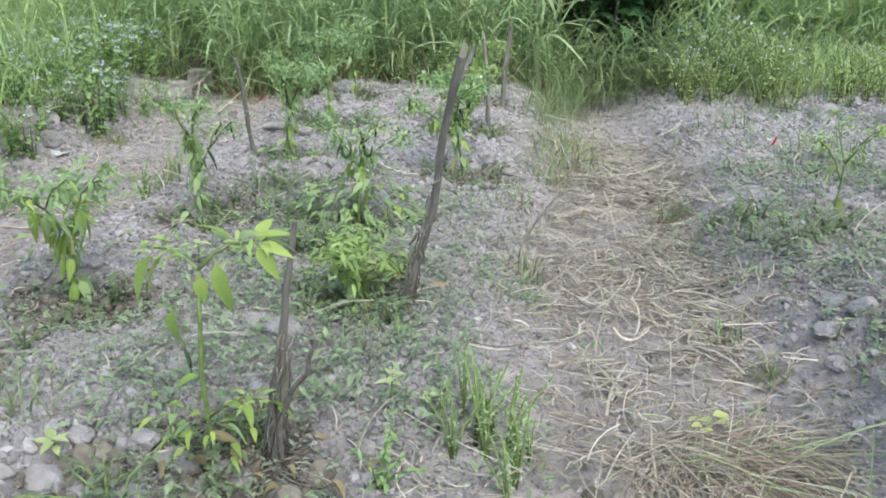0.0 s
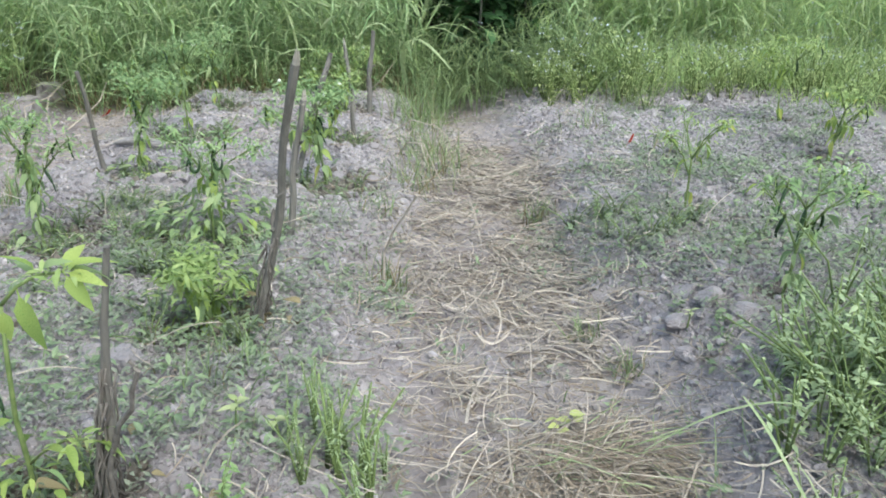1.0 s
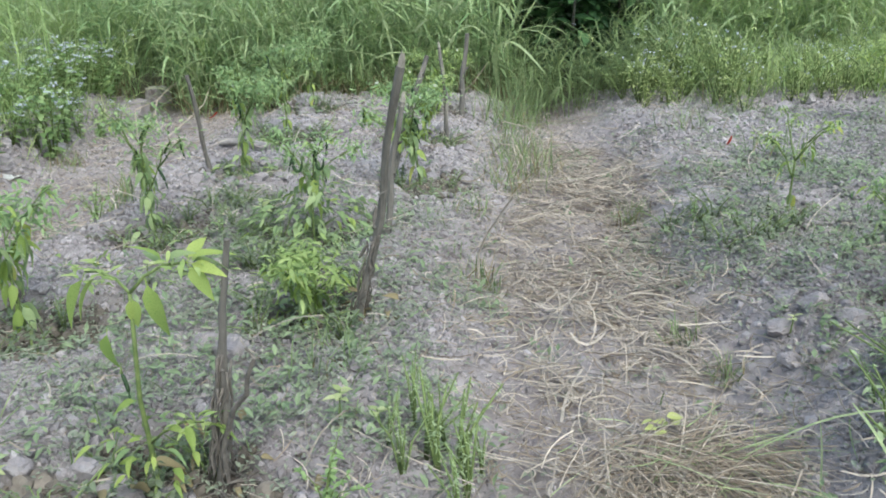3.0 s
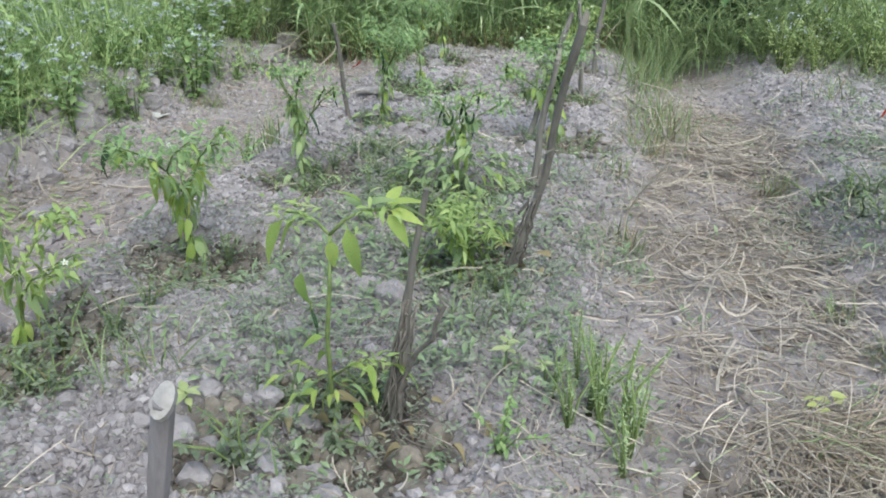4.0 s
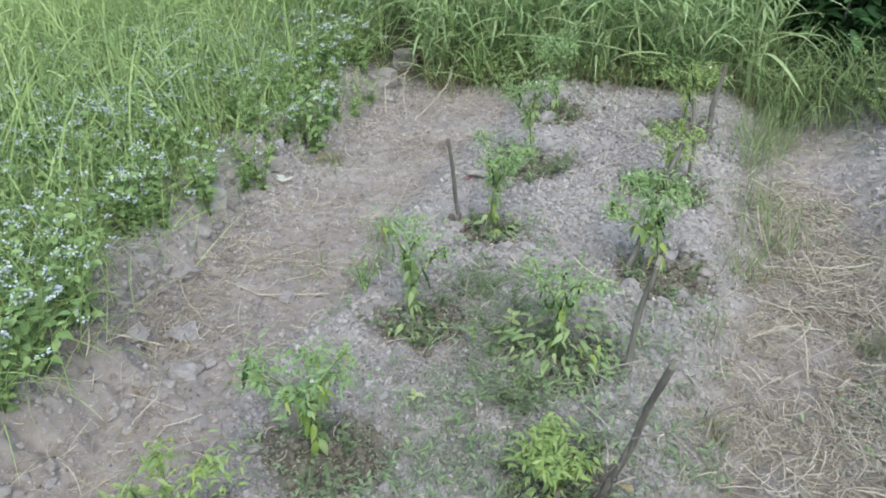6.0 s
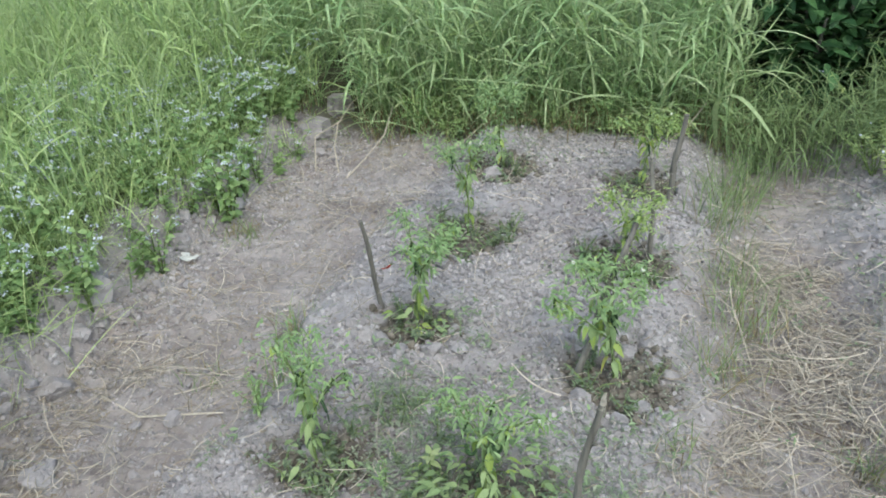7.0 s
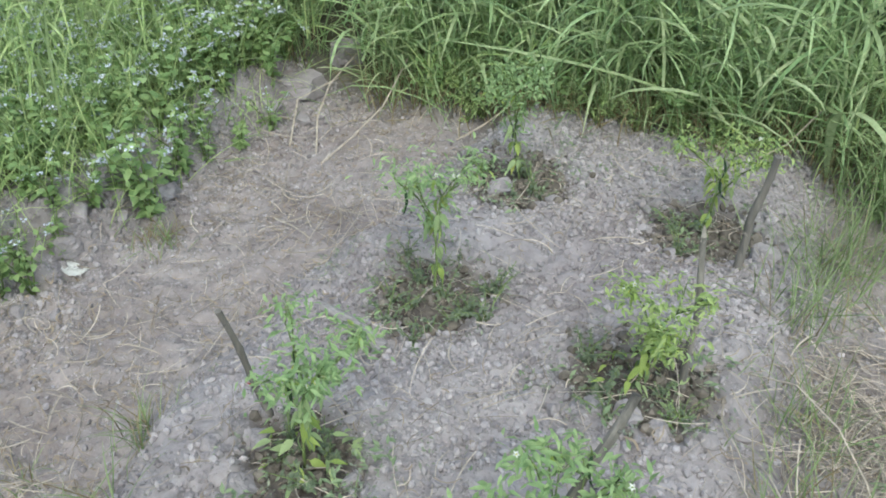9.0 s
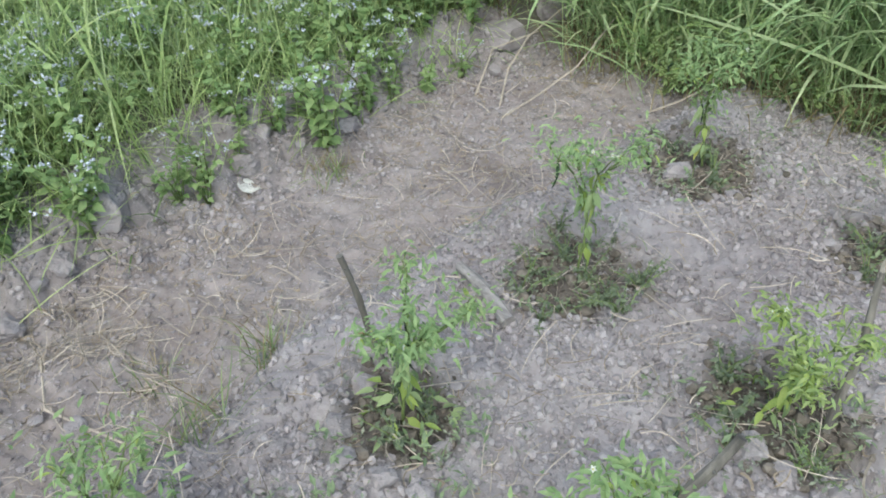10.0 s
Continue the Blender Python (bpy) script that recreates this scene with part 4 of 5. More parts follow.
PATH_STEM = "pale dry grass stem standing bent at the edge of the path"
lying("dry_stem", [gpt(0.268, 1.875, -0.01), (0.273, 1.856, 0.11), (0.296, 1.82, 0.175), (0.330, 1.775, 0.24), (0.358, 1.736, 0.295)], 0.0034, 0.0022, STRAW, PATH_STEM, "dry stem")
lying("dry_stem", [gpt(0.26, 3.44, 0.03), (0.36, 3.36, 0.16), (0.46, 3.27, 0.15), (0.54, 3.2, 0.08), gpt(0.60, 3.14, 0.01)], 0.0026, 0.0016, STRAW, PATH_STEM, "dry stem")
lying("dry_stem", [gpt(0.30, 3.2, 0.01), (0.34, 3.1, 0.12), (0.40, 2.98, 0.14), gpt(0.47, 2.86, 0.02)], 0.0026, 0.0016, STRAW, PATH_STEM, "dry stem")
CUT_PAPER = plain_material("dry_white_leaf", (0.46, 0.45, 0.43), (0.64, 0.63, 0.61), 60, 0.8, 0.3)


def scrap():
    """A crumpled white scrap on the trodden soil."""
    n = 9
    u, v = np.meshgrid(np.linspace(-1, 1, n), np.linspace(-1, 1, n))
    r = np.random.default_rng(3)
    p = np.stack([u * 0.038 * (1 + 0.3 * r.random((n, n))), v * 0.02 * (1 + 0.4 * r.random((n, n))), 0.007 * r.random((n, n)) + 0.010 * u * u], -1).reshape(-1, 3)
    i = (np.arange(n - 1)[:, None] * n + np.arange(n - 1)[None]).ravel()
    ob = link("white_scrap", np_mesh("white_scrap", p, np.stack([i, i + 1, i + n + 1, i + n], 1)), CUT_PAPER)
    ob.location = gpt(-1.73, 3.13, 0.012)
    tagged(ob, "crumpled white scrap of dry leaf on the trodden soil", "scrap")


scrap()


# ---- straw ----
def strip_shape(bend, kink=0.0):
    v, f = [], []
    for i in range(5):
        t = i / 4 - 0.5
        v += [(-0.5 + bend * t * t * 30, t, kink * t * t), (0.5 + bend * t * t * 30, t, kink * t * t)]
    for i in range(4):
        f.append((2 * i, 2 * i + 1, 2 * i + 3, 2 * i + 2))
    return np.array(v), np.array(f)


def straw(name, label, mat, xy, length, width, tilt=0.12, az=None, up=0.006):
    n, out = len(xy), Pieces()
    a = rng.uniform(0, np.pi, n) if az is None else az
    e = rng.normal(0, tilt, n)
    d = np.stack([np.cos(a) * np.cos(e), np.sin(a) * np.cos(e), np.sin(e)], 1)
    L, W = length * rng.uniform(0.25, 1.0, n) ** 1.3, width * rng.uniform(0.5, 1.4, n)
    m = scaled(frames(d, rng.normal(0, 0.6, n)), W, L, L)
    z = height(xy[:, 0], xy[:, 1]) + up + np.abs(np.sin(e)) * L * 0.4 + rng.uniform(0, 0.012, n)
    pos, pick = np.column_stack([xy, z]), rng.integers(0, 4, n)
    for k, b in enumerate((-0.7, -0.2, 0.25, 0.65)):
        s = pick == k
        out.add(*merge(*strip_shape(b, 0.15 * b), m[s], pos[s]))
    return tagged(link(name, out.mesh(name), mat), label, "straw", kind="stuff")


def straw_density(x, y):
    path, trough, bank, bedl, bedr, back = masks(x, y)
    clump = np.clip(fbm(x * 4.5, y * 4.5, 131, 3) * 5.0 + 0.5 + 0.8 * smooth(0.5, 0.15, np.hypot(x - 0.76, (y - 2.4) * 0.55)), 0.34, 1.4)
    return np.clip(path * (0.15 + 0.85 * smooth(3.95, 3.3, y)) * clump + trough * (0.09 + 0.20 * smooth(0.95, 0.4, np.hypot(x + 1.5, (y - 1.8) * 0.9))) * clump + 0.22 * bank * smooth(2.3, 1.9, y) * clump + 0.05 * bedl + 0.10 * bedr * smooth(1.5, 0.8, x) + smooth(1.2, 0.85, y) * 0.12 * smooth(-0.1, 0.15, x), 0, 1) * (1 - 0.8 * back)


straw("long_straw", "long loose straws lying across the path", STRAW, scatter(11500, (-1.9, 0.8), (1.4, 4.4), lambda x, y: straw_density(x, y) * (0.22 + 0.78 * smooth(1.9, 2.7, y))), 0.23, 0.0025, 0.2, None, 0.016)
straw("path_straw", "pale dry straw trodden into the path", STRAW, scatter(60000, (-1.9, 0.6), (1.6, 4.6), straw_density), 0.14, 0.0021, 0.2, None, 0.010)
straw("old_straw", "brown broken straw lying on the soil", STRAW_DARK, scatter(60000, (-1.9, 0.6), (2.0, 4.6), straw_density), 0.10, 0.0022, 0.10, None, 0.003)
straw("broad_straw", "broad pale dry grass blades on the path", STRAW, scatter(480, (-1.8, 0.7), (1.3, 4.3), straw_density), 0.2, 0.0046)


straw("leaf_bits", "small brown scraps of dry leaf and straw on the trodden soil", STRAW_DARK, scatter(9000, (-1.95, 1.2), (0.9, 4.6), lambda x, y: np.clip(masks(x, y)[1] * (0.35 + fbm(x * 4, y * 4, 137, 3)) + 0.12 * masks(x, y)[0] + 0.06, 0, 1) * (1 - masks(x, y)[5])), 0.045, 0.005, 0.1, None, 0.003)


def tussock():
    """A pulled clump of dry yellow grass at the edge of the path."""
    e = empty("straw_heap", 0.56, 1.10)
    for part_name, n, mat, wide, lab in (("dry_grass", 260, STRAW, 0.0021, "pale dry blades"), ("brown_grass", 380, STRAW_DARK, 0.0023, "brown dead blades"), ("green_grass", 60, GRASS_PALE, 0.003, "yellow-green blades")):
        az = rng.normal(-0.45, 1.0, n)
        xy = np.column_stack([rng.normal(0.07, 0.09, n), rng.normal(-0.01, 0.05, n)])
        el = np.abs(rng.normal(0.22, 0.2, n))
        d = np.stack([np.cos(az) * np.cos(el), np.sin(az) * np.cos(el), np.sin(el)], 1)
        L = rng.uniform(0.06, 0.23, n)
        p, pick = Pieces(), rng.integers(0, 3, n)
        for k, bend in enumerate((0.4, 0.8, 1.2)):
            q = pick == k
            m = scaled(frames(d[q], rng.normal(0, 0.6, q.sum())), np.full(q.sum(), wide), L[q], L[q])
            v, f = merge(*blade_shape(6, bend), m, np.column_stack([xy, rng.uniform(0.01, 0.05, n)])[q])
            v[:, 2] = np.maximum(v[:, 2], 0.004 + 0.01 * rng.random())
            p.add(v, f)
        tagged(link(part_name, p.mesh(part_name), mat, e), lab, kind="stuff")
    yellow = leaf_material("yellow_clump", (0.44, 0.48, 0.17), (0.55, 0.57, 0.24))
    shape = np_mesh("leaf", *leaf_shape(6, 0.55, 0.2, 0.15), True)
    shape.materials.append(yellow)
    for k in range(6):
        ob = link("leaf", shape, None, e, "broad yellow leaf")
        ob.matrix_basis = pose(0.06 + rng.normal(0, 0.02), 0.07 + rng.normal(0, 0.015), 0.045 + 0.004 * k, rng.normal(5, 12), rng.normal(0, 12), rng.uniform(0, 360)) @ Matrix.Scale(rng.uniform(0.026, 0.036), 4)
    tagged(e, "heap of pulled dry yellow grass beside the path", "straw heap")


tussock()


# ---- low weeds on the beds ----
def sprigs(name, label, mat, xy, leaves, size, stem_h, width=0.5):
    """Small leafy weeds: a few little leaves round each of many places."""
    n = len(xy)
    k = np.repeat(np.arange(n), leaves)
    az = rng.uniform(0, 2 * np.pi, len(k))
    el = rng.uniform(-0.2, 0.9, len(k))
    d = np.stack([np.cos(az) * np.cos(el), np.sin(az) * np.cos(el), np.sin(el)], 1)
    s = size * rng.uniform(0.5, 1.2, len(k))
    hh = rng.random(len(k)) * (stem_h * rng.uniform(0.4, 1, n))[k]
    base = np.column_stack([xy, height(xy[:, 0], xy[:, 1], False) + 0.008])[k]
    jit = rng.normal(0, 0.012, (len(k), 3)) * np.array([1, 1, 0])
    pos = base + jit + np.stack([0 * hh, 0 * hh, hh], 1)
    m = scaled(frames(d, rng.normal(0, 0.3, len(k))), s, s, s)
    out = Pieces().add(*merge(*leaf_shape(3, width, 0.25, 0.15), m, pos))
    return tagged(link(name, out.mesh(name), mat), label, "weeds", kind="stuff")


def weed_density(x, y):
    path, trough, bank, bedl, bedr, back = masks(x, y)
    clump = np.clip(fbm(x * 2.6, y * 2.6, 151, 4) * 2.2 + 0.3, 0, 1)
    near = smooth(3.0, 1.6, y)
    d = bedl * clump * (0.12 + 0.9 * near * smooth(-0.8, -0.3, x)) + bedr * (0.13 + 0.6 * clump) * (1 - 0.5 * smooth(3.2, 4.0, y)) + 0.05 * path
    ring = np.zeros_like(x)
    for px, py, _, r in PLANTS.values():
        q = np.hypot(x - px, y - py)
        ring = np.maximum(ring, smooth(r * 1.35, r * 0.9, q) * 0.16)
    for px, py, r in ((-0.04, 1.42, 0.28), (-0.18, 1.85, 0.35), (0.05, 2.2, 0.3), (0.2, 1.75, 0.2), (-0.2, 0.9, 0.25), (0.95, 2.1, 0.4), (1.3, 1.9, 0.4), (1.25, 1.35, 0.35), (1.6, 2.5, 0.4), (-0.45, 2.3, 0.3), (-0.95, 0.85, 0.25)):
        ring = np.maximum(ring, smooth(r, r * 0.4, np.hypot(x - px, y - py)) * 0.6)
    return np.clip(d + ring, 0, 1) * (1 - back)


sprigs("creeping_weeds", "low creeping grey-green weeds on the beds", WEED_LOW, scatter(25000, (-1.2, 0.6), (2.4, 4.5), weed_density), 6, 0.014, 0.03)
sprigs("tiny_weeds", "tiny grey-green seedlings among the crumbs", WEED_LOW, scatter(15000, (-0.9, 0.6), (2.3, 3.7), lambda x, y: np.clip(weed_density(x, y) + 0.35 * np.maximum(masks(x, y)[3] * smooth(-0.6, -0.1, x), masks(x, y)[4]), 0, 1) * np.maximum(smooth(2.6, 2.0, y), masks(x, y)[4] * smooth(3.7, 3.0, y))), 4, 0.011, 0.02, 0.6)
sprigs("small_weeds", "small green broadleaf weeds on the beds", WEED_MID, scatter(4200, (-1.2, 0.6), (2.4, 4.5), weed_density), 7, 0.025, 0.055, 0.45)
bl_ = scatter(2200, (-1.2, 0.6), (2.4, 4.5), weed_density)
tagged(link("bed_grass", blades(len(bl_), bl_, 0.09, 0.004, 0.7).mesh("bed_grass"), GRASS_DULL_DUSK), "thin short grass blades on the beds", "grass", kind="stuff")


def tuft(x, y, n, length, width, spread, mat, label, lean=0.5, name="grass_tuft", dry=0):
    e = empty(name, x, y)
    xy = rng.normal(0, spread, (n, 2))
    tagged(link("grass", blades(n, xy, length, width, lean, z=np.full(n, 0.0)).mesh("grass"), mat, e), kind="stuff")
    if dry:
        xy = rng.normal(0, spread, (dry, 2))
        tagged(link("dry_grass", blades(dry, xy, length * 0.9, width, lean * 1.5, z=np.full(dry, 0.0)).mesh("dry_grass"), GRASS_DRY, e), "dry brown blades", kind="stuff")
    return tagged(e, label, "grass tuft", "grass tufts")


TUFT = "ragged green grass tuft at the edge of the path"
for x_, y_, n_, l_, s_, dry_ in [(0.41, 3.40, 60, 0.27, 0.07, 26), (0.44, 3.10, 54, 0.27, 0.07, 26), (0.36, 2.78, 46, 0.22, 0.06, 40), (0.35, 3.75, 70, 0.30, 0.06, 15), (0.40, 4.0, 90, 0.38, 0.07, 15), (0.45, 4.2, 80, 0.42, 0.07, 12),
                              (0.28, 1.93, 40, 0.14, 0.03, 40), (0.76, 2.48, 45, 0.17, 0.03, 20), (0.75, 1.60, 40, 0.10, 0.02, 10), (0.80, 1.42, 36, 0.09, 0.02, 10),
                              (-1.02, 2.68, 50, 0.18, 0.03, 25), (-0.56, 0.95, 34, 0.15, 0.04, 10), (-1.62, 3.38, 40, 0.14, 0.05, 50), (-1.25, 2.45, 30, 0.10, 0.05, 30), (-0.92, 2.42, 40, 0.2, 0.04, 15),
                              (0.21, 2.35, 35, 0.13, 0.05, 10), (1.35, 2.9, 40, 0.2, 0.05, 10), (1.15, 3.4, 40, 0.2, 0.05, 10), (-0.75, 0.88, 20, 0.13, 0.06, 10), (0.0, 1.22, 40, 0.12, 0.06, 10), (1.45, 3.95, 60, 0.25, 0.1, 20)]:
    tuft(x_, y_, n_, l_, 0.0042, s_, GRASS_DULL_DUSK, TUFT, 0.6, dry=dry_)


def leafy_weed(variant, h, leaf, width, n, flowers, mat, spread=0.35, fsize=0.009):
    """A leafy upright weed: stems, ovate leaves, and round flower heads; meshes shared by its copies."""
    r = random.Random(variant)
    st, lv, fl = Pieces(), Pieces(), Pieces()
    P, D, S, F = [], [], [], []
    for k in range(r.randint(4, 6)):
        a, out = r.uniform(0, 6.28), r.uniform(0.05, spread)
        top = Vector((math.cos(a) * out * h, math.sin(a) * out * h, h * r.uniform(0.65, 1.0)))
        mid = Vector((top.x * 0.35, top.y * 0.35, top.z * 0.55))
        st.add(*tube([(0, 0, -0.02), mid, top], [0.004, 0.003, 0.0018], 5))
        for j in range(n // 5):
            t = r.uniform(0.03, 1.0) ** 0.8
            p = mid * (2 * t * (1 - t)) * 1.0 + top * (t * t) + mid * 0
            b = r.uniform(0, 6.28)
            P.append(p)
            D.append((math.cos(b), math.sin(b), r.uniform(-0.3, 0.5)))
            S.append(leaf * r.uniform(0.5, 1.15) * (1.15 - 0.4 * t))
        for c in range(2 if flowers > 3 else 1):
            o = top + Vector((r.uniform(-0.04, 0.04), r.uniform(-0.04, 0.04), r.uniform(-0.04, 0.02)))
            for j in range(flowers):
                F.append(o + Vector((r.uniform(-0.014, 0.014), r.uniform(-0.014, 0.014), r.uniform(-0.004, 0.006))))
    S = np.array(S)
    lv.add(*merge(*leaf_shape(4, width, 0.25, 0.12), scaled(frames(np.array(D), rng.normal(0, 0.3, len(S))), S, S, S), np.array(P)))
    ms = [welded(st.mesh("stem", True)), lv.mesh("foliage", True)]
    ms[0].materials.append(STEM)
    ms[1].materials.append(mat)
    if F:
        tv, tf = lump(7)
        s = fsize * rng.uniform(0.6, 1.3, len(F))
        fl.add(*merge(tv, tf[:, :3], np.eye(3)[None] * s[:, None, None], np.array(F)))
        ms.append(fl.mesh("blossom", True))
        ms[2].materials.append(AGER)
    return ms


def plant_weed(name, ms, x, y, s, label, category, group):
    e = empty(name, x, y)
    for me, part_name in zip(ms, ("stem", "foliage", "blossom")):
        tagged(link(part_name, me, None, e), kind="" if part_name == "stem" else "stuff")
    e.rotation_euler, e.scale = (rng.normal(0, 0.12), rng.normal(0, 0.12), rng.uniform(0, 6.28)), (s, s, s * rng.uniform(0.85, 1.15))
    return tagged(e, label, category, group)


FLOWERING = [leafy_weed(s, 0.30, 0.046, 0.62, 95, 6 if s % 3 else 0, WEED, 0.6, 0.0043) for s in range(6)]
LIGHT = [leafy_weed(120 + s, 0.27, 0.04, 0.4, 80, 0, WEED_LIGHT, 0.7) for s in range(4)]
SOFT = [leafy_weed(90 + s, 0.24, 0.031, 0.42, 80, 0, WEED_SOFT, 0.9) for s in range(4)]
LEAFY = [leafy_weed(20 + s, 0.30, 0.048, 0.45, 85, 0, WEED, 0.85) for s in range(4)]
FEATHER = [leafy_weed(60 + s, 0.21, 0.018, 0.26, 150, 0, WEED_SOFT, 0.45) for s in range(3)]
DULL = [leafy_weed(80 + s, 0.16, 0.034, 0.5, 85, 0, WEED_DARK, 1.2) for s in range(3)]
BRIGHT = [leafy_weed(140 + s, 0.36, 0.034, 0.4, 95, 2, WEED_YELLOW_HAZE, 0.75, 0.0045) for s in range(4)]


def notch(x, y):
    """The bare furrow that runs out between the bank and the grass."""
    return 1 - smooth(0.19, 0.10, np.abs(x + 1.60 + 0.48 * (y - 4.5))) * smooth(4.3, 4.45, y) * smooth(5.5, 5.2, y)


def bank_density(x, y):
    path, trough, bank, bedl, bedr, back = masks(x, y)
    return notch(x, y) * bank**1.4 * smooth(-3.9, -2.6, x) * smooth(5.6, 4.6, y)


spots_ = scatter(1250, (-4.0, -0.9), (-1.6, 5.4), bank_density)
spots_ = spots_[np.argsort(np.hypot(spots_[:, 0] + 1.4, spots_[:, 1] - 2.9))]
for q_, (x_, y_) in enumerate(spots_[:290]):
    plant_weed("flowering_weed", FLOWERING[q_ % 6], x_, y_, rng.uniform(0.75, 1.15), "bushy green weed with pale lilac flower heads on the bank", "weed", "flowering weeds on the bank")


def joined_weeds(spots, kinds, name, label):
    """The farther weeds of one kind, joined part by part."""
    for part_no, (part_name, mat) in enumerate((("stems", STEM), ("foliage", WEED), ("blossom", AGER))):
        out = Pieces()
        for k, ms in enumerate(kinds):
            if part_no >= len(ms):
                continue
            me, p = ms[part_no], spots[k::len(kinds)]
            v = np.zeros(len(me.vertices) * 3)
            me.vertices.foreach_get("co", v)
            me.calc_loop_triangles()
            f = np.zeros(len(me.loop_triangles) * 3, int)
            me.loop_triangles.foreach_get("vertices", f)
            a = rng.uniform(0, 6.28, len(p))
            c, q, o = np.cos(a), np.sin(a), np.zeros(len(p))
            m = np.stack([np.stack([c, -q, o], 1), np.stack([q, c, o], 1), np.stack([o, o, o + 1], 1)], 1) * rng.uniform(0.8, 1.2, len(p))[:, None, None]
            out.add(*merge(v.reshape(-1, 3), f.reshape(-1, 3), m, np.column_stack([p, height(p[:, 0], p[:, 1], False)])))
        if out.n:
            tagged(link(name + "_" + part_name, out.mesh(name, True), mat), label, "weeds", kind="stuff")


for q_, (x_, y_, s_) in enumerate(((-1.80, 2.92, 0.75), (-1.76, 2.99, 0.7), (-1.82, 3.04, 0.8), (-1.79, 3.14, 0.7), (-1.86, 3.22, 0.85), (-1.82, 3.33, 0.7), (-1.80, 3.5, 0.7), (-1.79, 3.66, 0.75), (-1.78, 3.84, 0.7), (-1.76, 4.02, 0.7), (-1.74, 4.2, 0.75), (-1.92, 2.5, 0.8), (-1.9, 2.35, 0.7))):
    plant_weed("flowering_weed", FLOWERING[q_ % 6], x_, y_, s_, "green weed with lilac flowers hanging over the bank", "weed", "flowering weeds on the bank")
joined_weeds(spots_[290:], FLOWERING, "bank_weed", "dense flowering weeds covering the bank")
for x_, y_ in scatter(45, (-1.45, 4.55), (0.1, 4.85), lambda x, y: (0.35 + 0.65 * smooth(4.5, 4.65, y)) * notch(x, y)):
    plant_weed("leafy_weed", LIGHT[int(rng.integers(4))], x_, y_, rng.uniform(0.5, 0.95), "light green leafy weed under the tall grass", "weed", "leafy weeds")
for x_, y_ in scatter(60, (1.0, 4.05), (3.4, 4.75), lambda x, y: smooth(4.0, 4.3, y - 0.12 * (x - 1)) * 0.8):
    plant_weed("leafy_weed", LIGHT[int(rng.integers(4))], x_, y_, rng.uniform(0.6, 1.2), "light green leafy weed at the edge of the weedy bed", "weed", "leafy weeds")
# weeds along the back, the right edge and in the near corners
for x_, y_ in scatter(60, (-1.6, 4.65), (0.6, 5.3), lambda x, y: 0.55 * notch(x, y)):
    plant_weed("leafy_weed", LEAFY[int(rng.integers(4))], x_, y_, rng.uniform(0.7, 1.2), "leafy green weed at the foot of the tall grass", "weed", "leafy weeds")
for x_, y_ in scatter(230, (0.95, 4.1), (4.0, 6.0), lambda x, y: smooth(4.0, 4.4, y - 0.15 * (x - 1)) * 0.7 * (np.hypot(x - 0.92, y - 5.2) > 0.6)):
    plant_weed("white_flowered_weed", BRIGHT[int(rng.integers(4))], x_, y_, rng.uniform(0.7, 1.2), "branching green weed with tiny white flowers", "weed", "white-flowered weeds")
for x_, y_, s_ in [(0.55, 4.5, 0.7), (0.07, 0.84, 0.35), (-0.95, 2.28, 0.4), (-0.9, 2.2, 0.4), (0.11, 3.19, 0.25), (-0.75, 2.25, 0.35), (1.0, 2.1, 0.3), (0.9, 2.2, 0.3), (-0.45, 2.02, 0.3)]:
    plant_weed("leafy_weed", LEAFY[int(rng.integers(4))], x_, y_, s_, "leafy green weed growing in the dry soil", "weed", "leafy weeds")


for x_, y_, s_ in [(0.22, 0.98, 0.8), (0.17, 0.94, 0.6), (0.27, 0.95, 0.75), (0.23, 1.05, 0.65), (0.29, 1.03, 0.5), (0.14, 1.0, 0.5), (0.20, 1.01, 0.75), (0.25, 1.0, 0.9), (0.18, 1.06, 0.6), (0.26, 0.9, 0.6)]:
    plant_weed("feathery_weed", FEATHER[int(rng.integers(3))], x_, y_, s_, "feathery narrow-leaved green weed in the dry soil", "weed", "feathery weeds")
for cx, cy, rr, nn in ((-0.20, 1.95, 0.24, 24), (-0.45, 2.12, 0.22, 14), (-0.60, 4.08, 0.16, 6), (0.06, 4.0, 0.14, 4), (-0.67, 2.08, 0.12, 6), (-0.60, 2.70, 0.12, 6), (0.06, 2.60, 0.13, 5), (-0.08, 1.50, 0.16, 8), (-0.82, 1.02, 0.22, 18), (-0.68, 1.40, 0.14, 6), (-0.95, 0.82, 0.15, 6), (-0.30, 0.84, 0.12, 6), (-0.60, 3.38, 0.20, 18), (-0.24, 0.95, 0.12, 6), (0.0, 3.27, 0.17, 8), (0.95, 2.15, 0.25, 7), (1.3, 1.9, 0.3, 8)):
    for k_ in range(nn):
        a_, d_ = rng.uniform(0, 6.28), rr * math.sqrt(rng.random())
        plant_weed("low_weed", DULL[k_ % 3], cx + d_ * math.cos(a_), cy + d_ * math.sin(a_), rng.uniform(0.3, 0.62), "low dull green weed at the foot of the chilli plants", "weed", "low weeds")
bush_ = np.random.default_rng(5)
for x_, y_ in zip(1.29 + 0.20 * bush_.normal(0, 1, 150), 1.0 + 0.17 * bush_.normal(0, 1, 150)):
    plant_weed("leafy_weed", SOFT[int(bush_.integers(4))], x_, y_, bush_.uniform(0.35, 0.9), "pale green leafy weed growing in the dry soil", "weed", "leafy weeds")
